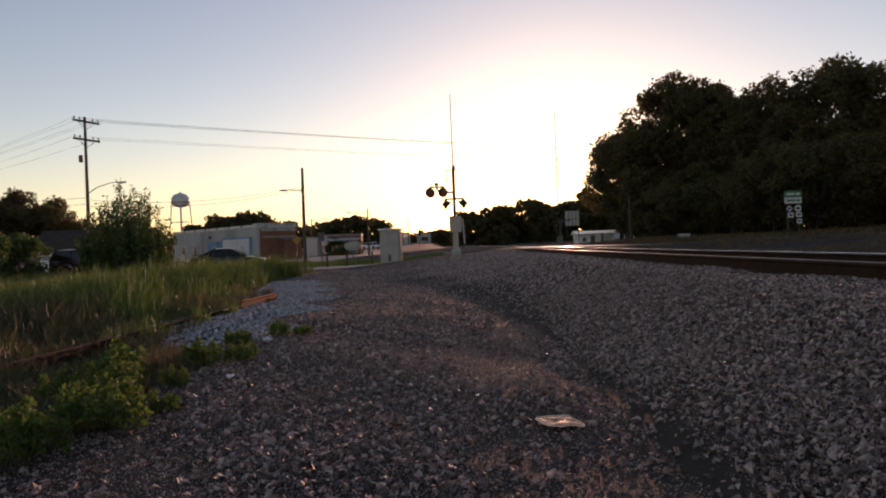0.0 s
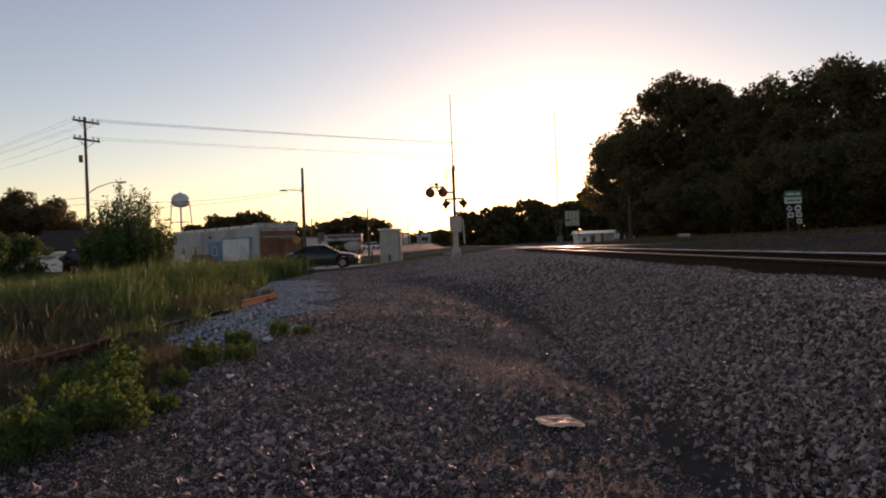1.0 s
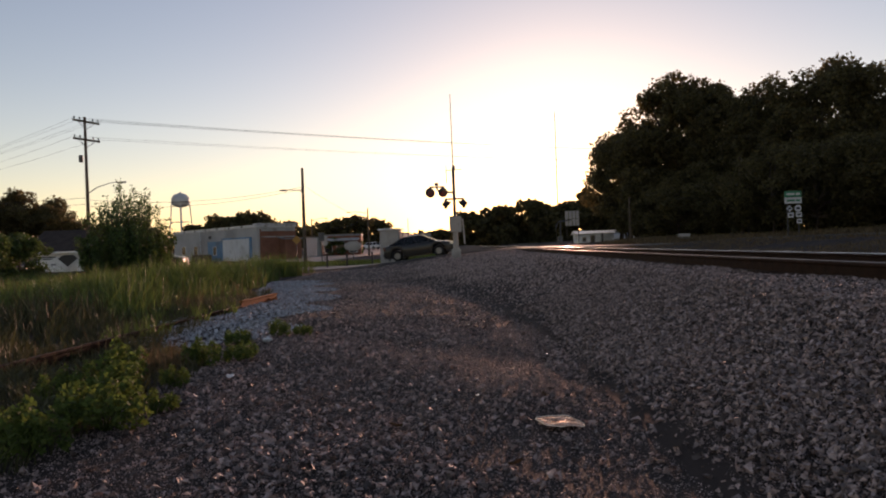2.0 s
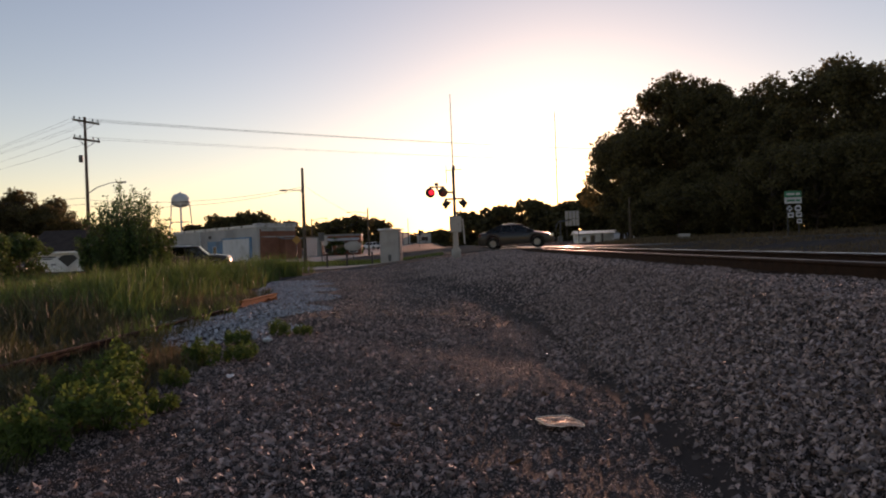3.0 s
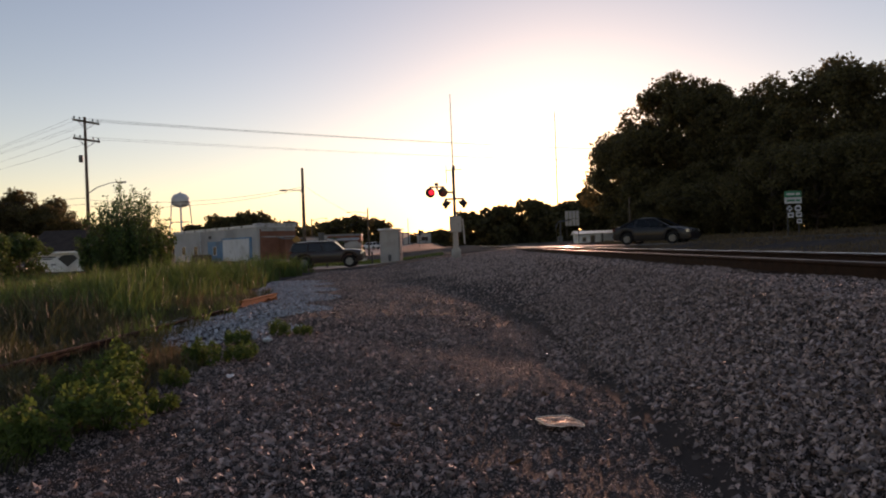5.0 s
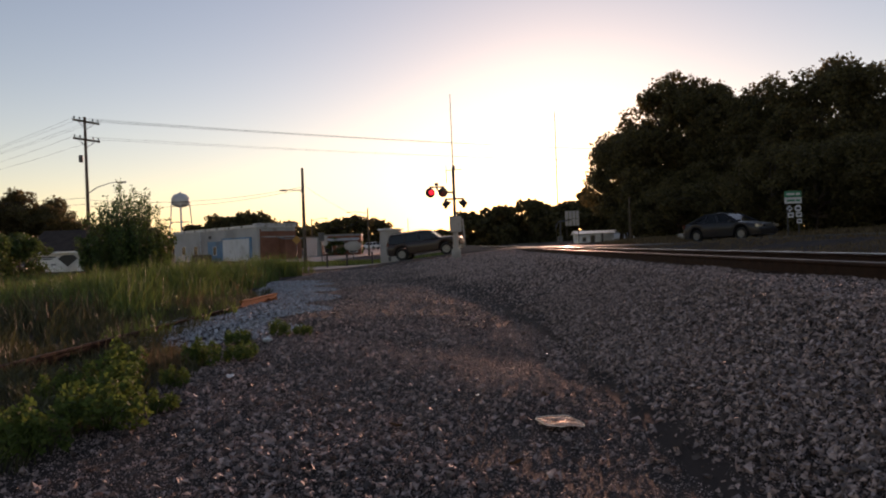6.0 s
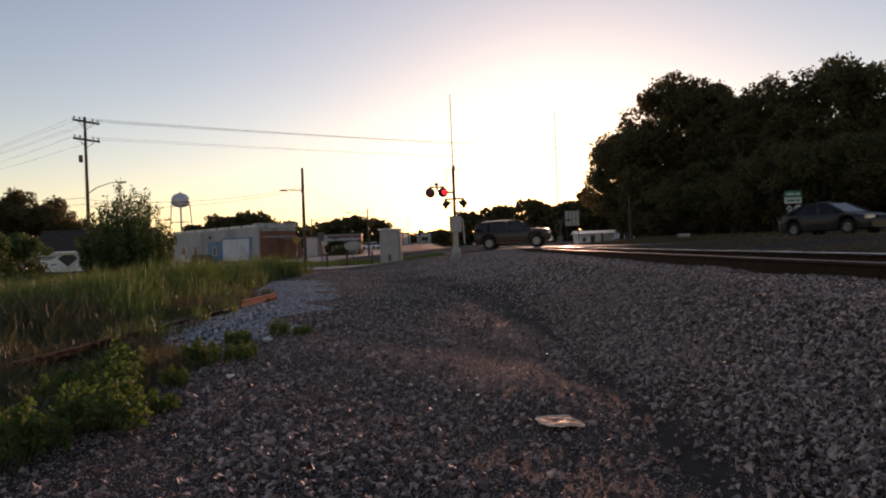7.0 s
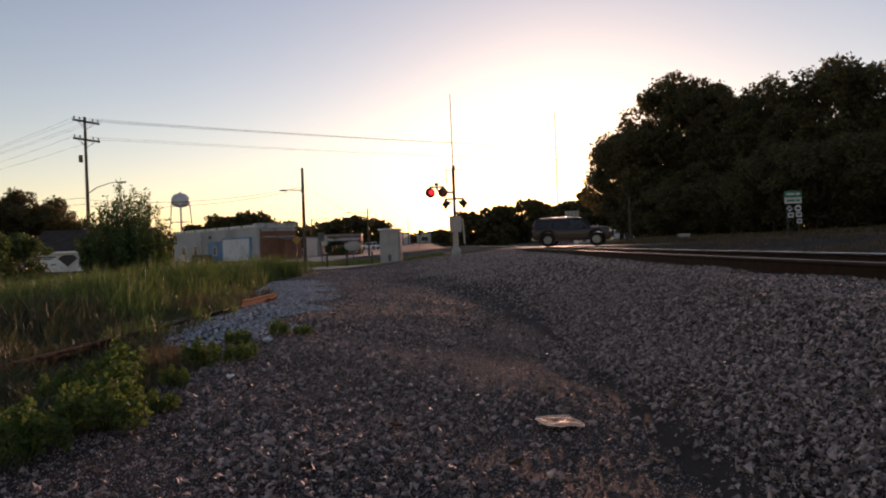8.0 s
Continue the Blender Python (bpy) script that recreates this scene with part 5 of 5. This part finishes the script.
tagged(new("short_grass", raw_mesh("short_grass", v, f, M_SHADED_GRASS)), "short rough grass beside the gravel", "grass", kind="stuff")
far_turf = scatter(26000, -14, 1.0, 44, 60, lambda x, y: x < 0, 78)
d, _ = road_distance(far_turf[:, 0], far_turf[:, 1])
far_turf = far_turf[(d > ROAD_HALF + 0.3)]
v, f = blades(far_turf, 0.12 + 0.18 * rng.random(len(far_turf)), 0.5, 0.02, 79)
tagged(new("road_verge", raw_mesh("road_verge", v, f, M_GRASS)), "rough green verge beyond the crossing road", "grass", kind="stuff")
side = scatter(45000, 6.6, 17, 9, 37, lambda x, y: (off_track(x, y) > 2.3) & (x < 0.8 * y) & (patch(x, y, 0.8, 4) > -0.35), 82)
d, _ = road_distance(side[:, 0], side[:, 1])
side = side[d > ROAD_HALF + 0.9]
v, f = blades(side, 0.03 + 0.14 * rng.random(len(side)) ** 2, 0.7, 0.012, 83)
tagged(new("trackside_grass", raw_mesh("trackside_grass", v, f, M_DRY_GRASS)), "thin dull grass between the track and the road", "grass", kind="stuff")
bank = scatter(60000, 13, 46, 26, 60, lambda x, y: x < 0.95 * y + 4, 80)
d, _ = road_distance(bank[:, 0], bank[:, 1])
bank = bank[(d > ROAD_HALF + 0.8) & (bank[:, 0] + bank[:, 1] * 0.6 > 40)]
v, f = blades(bank, 0.15 + 0.3 * rng.random(len(bank)), 0.6, 0.02, 81)
tagged(new("bank_grass", raw_mesh("bank_grass", v, f, M_DRY_GRASS)), "dull brown grass bank below the woods", "grass", kind="stuff")


def weed(h, w, seed, n):
    rng = random.Random(seed)
    t = holder("weed_plant", Matrix(), "bright green broad-leaved weed at the gravel edge", "weed", "weeds along the gravel")
    bm, clumps = bmesh.new(), []
    for k in range(16):
        a, r = rng.random() * math.tau, w * rng.random() ** 0.5
        z = h * rng.uniform(0.55, 1.0) * (1 - 0.4 * r / w)
        pipe(bm, [(0, 0, -0.03), (r * 0.5 * math.cos(a), r * 0.5 * math.sin(a), z * 0.6), (r * math.cos(a), r * math.sin(a), z)], 0.006, 0.003, 4)
        clumps.append((r * math.cos(a), r * math.sin(a), z * 0.85, w * 0.26, w * 0.26, h * 0.28))
    part("stem", bm, M_WEED, t)
    v, f = leaf_cloud(clumps, n, 0.042, seed, flat=0.15)
    ob = new("foliage", raw_mesh("foliage", v, f, M_WEED))
    ob.parent = t
    return t


weeds = [weed(0.46, 0.25, 91, 1300), weed(0.38, 0.28, 92, 1300)]
weeds[0].matrix_basis = pose(-3.0, 6.3, at_ground(-3.0, 6.3))
weeds[1].matrix_basis = pose(-2.35, 4.75, at_ground(-2.35, 4.75))
for k, (x, y, s) in enumerate([(-2.75, 5.75, 0.8), (-2.2, 5.25, 0.5), (-2.6, 7.4, 0.7), (-2.25, 7.6, 0.6), (-3.3, 5.9, 0.7), (-2.65, 8.9, 0.6), (-2.3, 9.6, 0.55), (-2.0, 9.7, 0.45), (-2.5, 4.1, 0.8), (-2.85, 4.35, 0.75), (-2.7, 5.1, 0.6), (-3.3, 4.7, 0.6), (-2.45, 6.25, 0.45)]):
    copy_thing(weeds[k % 2], pose(x, y, at_ground(x, y), 0, 0, k * 71) @ Matrix.Diagonal((s, s, s, 1)))
tuft = scatter(900, -3.6, -2.4, 6.8, 8.0, lambda x, y: np.hypot((x + 3.0) / 0.42, (y - 7.4) / 0.4) < 1, 93)
inner = 1 - np.hypot((tuft[:, 0] + 3.0) / 0.42, (tuft[:, 1] - 7.4) / 0.4)
v, f = blades(tuft, 0.12 + 0.5 * (0.3 + 0.7 * inner) * rng.random(len(tuft)), 0.7, 0.004, 94)
tagged(new("dry_tuft", raw_mesh("dry_tuft", v, f, M_DRY_GRASS)), "reddish brown tuft of dead grass by the rail", "grass", kind="stuff")
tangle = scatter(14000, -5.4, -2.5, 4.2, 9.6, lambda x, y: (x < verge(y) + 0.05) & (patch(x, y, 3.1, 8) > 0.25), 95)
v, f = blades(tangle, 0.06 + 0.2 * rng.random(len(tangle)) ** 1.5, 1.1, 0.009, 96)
tagged(new("weed_tangle", raw_mesh("weed_tangle", v, f, M_SHADED_GRASS)), "dark low tangle of weeds around the old rail", "grass", kind="stuff")
rail_tufts = scatter(1800, -5.0, -3.8, 9.5, 14.6, lambda x, y: (np.abs(x + 4.35 - 0.063 * (y - 13)) < 0.28) & (patch(x, y, 2.2, 3) > 0.2), 97)
v, f = blades(rail_tufts, 0.1 + 0.28 * rng.random(len(rail_tufts)), 0.8, 0.008, 98)
tagged(new("rail_tufts", raw_mesh("rail_tufts", v, f, M_GRASS)), "green grass tufts growing over the old rail", "grass", kind="stuff")
for x, y, s in ((-2.3, 8.95, 1.0), (-2.05, 6.55, 0.7)):
    lit = bmesh.new()
    bmesh.ops.create_icosphere(lit, subdivisions=2, radius=0.045 * s)
    for q in lit.verts:
        q.co = Vector((q.co.x * 1.3, q.co.y, q.co.z * 0.6)) + noise.noise_vector(q.co * 30 + Vector((x, y, 0))) * 0.03 * s
    ob = part("litter_scrap", lit, M_WHITE)
    ob.location = (x, y, at_ground(x, y) + 0.045)
    tagged(ob, "crumpled white paper litter among weeds", "litter")

# the abandoned siding's rusty rail: dark near length, orange end length
siding = holder("old_rail", pose(-4.95, 4.0, 0.09, 0, 0, -3.6), "orange rusted rail of the abandoned siding in grass", "rail")
part("rail_bar", rail_mesh("rail", 10.6, M_RAIL_SIDE), M_RAIL_SIDE, siding, "dark rusty near length", smooth=False)
bar = part("rail_bar", rail_mesh("rail", 2.45, M_OLD_RAIL), M_OLD_RAIL, siding, "bright orange rusty end length", smooth=False)
bar.location = (0, 10.63, 0.09)
part("joint_bar", boxed(0.012, 0.04, 12.4, 13.0, -0.07, 0.01, bevel=0.01), M_OLD_RAIL, siding)
for k in range(3):
    part("joint_bolt", rod(bmesh.new(), (0.03, 12.5 + k * 0.2, -0.03), (0.075, 12.5 + k * 0.2, -0.03), 0.022), M_OLD_RAIL, siding)

# shiny bent piece of scrap on the path
scrap = holder("metal_scrap", pose(0.71, 4.45, at_ground(0.71, 4.45) + 0.0, 1, 3, -14), "shiny coppery bent sheet of scrap lying on the path", "scrap metal")
sb = bmesh.new()
sg = []
def scrap_width(u):
    return 0.085 * (1 - 0.8 * abs(u) ** 1.7) * (1.0 if u < 0.2 else 1.0 - 0.35 * (u - 0.2)) + 0.006 * math.sin(9 * u)


def scrap_spot(u, w):
    """A point of the bent sheet: domed, creased along a fold, one lip standing up."""
    z = 0.03 + 0.014 * (1 - w * w) * (1 - 0.8 * u * u) + 0.01 * (1 - u) / 2
    z -= 0.012 * math.exp(-((u + 0.15 - 0.3 * w) / 0.16) ** 2) * (1 - abs(w)) + 0.010 * math.exp(-((w - 0.1) / 0.25) ** 2) * (1 - u * u)
    return (0.15 * u, scrap_width(u) * w + 0.015 * math.sin(4 * u), z + 0.012 * max(0.0, w) ** 2 * (1 - u * u))


for i in range(29):
    sg.append([sb.verts.new(scrap_spot(-1 + i / 14, -1 + j / 7)) for j in range(15)])
for a, b in zip(sg, sg[1:]):
    for j in range(14):
        sb.faces.new((a[j], b[j], b[j + 1], a[j + 1]))
bmesh.ops.solidify(sb, geom=list(sb.faces), thickness=0.004)
part("sheet", sb, M_COPPER, scrap)
for w in (-1, 1):
    part("curled_rim", pipe(bmesh.new(), [scrap_spot(-1 + i / 14, w) for i in range(29)], 0.006, 0.004, 8), M_COPPER, scrap, "bright curled edge")
scrap.scale = (1.05, 1.25, 1.15)


# small glass chips that catch the light, and dry leaves
spot = random.Random(121)
shards = [(0.33, 10.2), (0.62, 6.55), (0.23, 5.35), (0.5, 15.5), (-0.2, 7.9), (1.05, 7.3)] + [(spot.uniform(-1.6, 1.9), spot.uniform(4.2, 14)) for k in range(24)]
for k, (x, y) in enumerate(shards):
    ch = bmesh.new()
    e = 0.016 if k < 6 else spot.uniform(0.005, 0.01)
    box(ch, -e, e, -e * 0.7, e * 0.7, 0, 0.005, 0.001)
    ob = part("glass_shard", ch, M_CHROME)
    ob.matrix_basis = pose(x, y, at_ground(x, y) + 0.02, spot.uniform(-5, 3), spot.uniform(-3, 3), k * 40)
    tagged(ob, "tiny bright shard of broken glass", "glass shard", "broken glass on the path")
for k, (x, y) in enumerate([(0.35, 3.72), (0.72, 5.2), (-0.35, 4.6)]):
    lf = bmesh.new()
    rows = [[lf.verts.new((0.05 * u, 0.02 * w * (1 - u * u), 0.012 * (u * u + w * w))) for w in (-1, 0, 1)] for u in (-0.98, -0.5, 0, 0.5, 0.98)]
    for p, q in zip(rows, rows[1:]):
        for j in range(2):
            lf.faces.new((p[j], q[j], q[j + 1], p[j + 1]))
    bmesh.ops.solidify(lf, geom=list(lf.faces), thickness=0.001)
    ob = part("dry_leaf", lf, M_DRY_GRASS)
    ob.matrix_basis = pose(x, y, at_ground(x, y) + 0.022, 4, -3, 30 + k * 65)
    tagged(ob, "curled dry brown leaf lying on gravel", "leaf", "fallen leaves")


# ---- stones ----
def stones(name, spots, sizes, mat, label, seed, detailed=True):
    """Angular stones lying on the ground, one mesh."""
    rng = np.random.default_rng(seed)
    bm = bmesh.new()
    if detailed:
        bmesh.ops.create_cube(bm, size=1.5)
    else:
        for p in ((1, 0, 0), (-1, 0, 0), (0, 1, 0), (0, -1, 0), (0, 0, 1), (0, 0, -1)):
            bm.verts.new(p)
        bmesh.ops.convex_hull(bm, input=list(bm.verts))
    bm.verts.index_update()
    base = np.array([v.co[:] for v in bm.verts])
    tri = np.array([[v.index for v in f.verts] for f in bm.faces])
    bm.free()
    n, k = len(spots), len(base)
    p = base[None] * (1 + rng.uniform(-0.24, 0.2, (n, k, 1))) * (sizes[:, None, None] * rng.uniform(0.55, 1.2, (n, 1, 3)) * np.array([1.15, 1.0, 0.75]))
    q = rng.normal(size=(n, 4))
    q[:, 1:3] *= 0.45
    q /= np.linalg.norm(q, axis=1)[:, None]
    w, x, y, z = q.T
    R = np.stack([1 - 2 * (y * y + z * z), 2 * (x * y - z * w), 2 * (x * z + y * w), 2 * (x * y + z * w), 1 - 2 * (x * x + z * z), 2 * (y * z - x * w), 2 * (x * z - y * w), 2 * (y * z + x * w), 1 - 2 * (x * x + y * y)], 1).reshape(n, 3, 3)
    p = np.einsum("nij,nkj->nki", R, p)
    c = np.c_[spots, ground_z(spots[:, 0], spots[:, 1]) + sizes * rng.uniform(0.05, 0.55, n)]
    v = (p + c[:, None]).reshape(-1, 3)
    f = (np.arange(n)[:, None, None] * k + tri[None]).reshape(-1, 3)
    tagged(new(name, raw_mesh(name, v, f, mat)), label, "gravel", kind="stuff")


def on_ballast(x, y):
    ragged = 0.55 * (np.abs(np.sin(x * 127.1 + y * 311.7) * 437.5) % 1.0) ** 2
    return (off_track(x, y) > -2.95 - 0.25 * np.sin(y * 1.1) - ragged - 3.0 * smooth(12, 30, y)) & (off_track(x, y) < -0.55)


def clear_of_road(p, gap=0.2):
    d, _ = road_distance(p[:, 0], p[:, 1])
    return p[d > ROAD_HALF + gap]


rng = np.random.default_rng(101)
p = scatter(115000, 0.7, 4.1, 1.2, 12, on_ballast, 102)
stones("ballast", p, 0.010 + 0.018 * rng.random(len(p)) ** 2, M_STONE, "grey angular railway ballast on the bank", 103)
p = clear_of_road(scatter(75000, -4, 4.6, 12, 38, on_ballast, 104))
stones("ballast", p, 0.018 + 0.022 * rng.random(len(p)) ** 2, M_STONE, "grey angular railway ballast on the bank", 105, False)
p = scatter(60000, -3.0, 1.9, 1.2, 12, lambda x, y: (~on_ballast(x, y)) & (x > verge(y) - 0.2) & (np.abs(np.sin(x * 57 + y * 91)) < 0.55 + 0.3 * patch(x, y, 1.2, 2) - 0.35 * ((x > 0.1) & (x < 1.3))), 106)
stones("path_gravel", p, 0.007 + 0.024 * rng.random(len(p)) ** 2.5, M_STONE, "small mixed stones pressed into the dirt path", 107)
p = clear_of_road(scatter(46000, -7, 2.5, 12, 38, lambda x, y: (~on_ballast(x, y)) & (x > verge(y) - 0.2) & (np.abs(np.sin(x * 57 + y * 91)) > 0.4), 108))
stones("path_gravel", p, 0.012 + 0.024 * rng.random(len(p)) ** 2, M_STONE, "small mixed stones pressed into the dirt path", 109, False)
p = clear_of_road(scatter(30000, -6.5, -0.6, 9.3, 27, lambda x, y: (x > verge(y) - 0.5) & (x < verge(y) + 2.0 - 0.02 * y + 0.4 * np.sin(y * 1.9)), 110))
stones("pale_gravel", p, 0.014 + 0.024 * rng.random(len(p)) ** 2, M_BLUE_STONE, "spill of pale blue-grey limestone gravel", 111)


p = scatter(110000, -2.6, 1.9, 2.2, 10, lambda x, y: x > verge(y), 112)
stones("grit", p, 0.003 + 0.006 * rng.random(len(p)) ** 2, M_STONE, "fine dark grit on the dirt path", 113, False)


# ---- what moves ----
def motions():
    drive(sedan, sedan_wheels, SEDAN_ROWS, SEDAN["wb"] / 2, SEDAN["wr"])
    drive(suv, suv_wheels, SUV_ROWS, SUV["wb"] / 2, SUV["wr"])
    flash(glass_a, [(2.88, 3.68), (4.33, 5.1), (5.88, 6.58), (7.42, 8.2)])
    flash(glass_b, [(2.15, 2.88), (3.68, 4.33), (5.1, 5.88), (6.58, 7.42)])


motions()
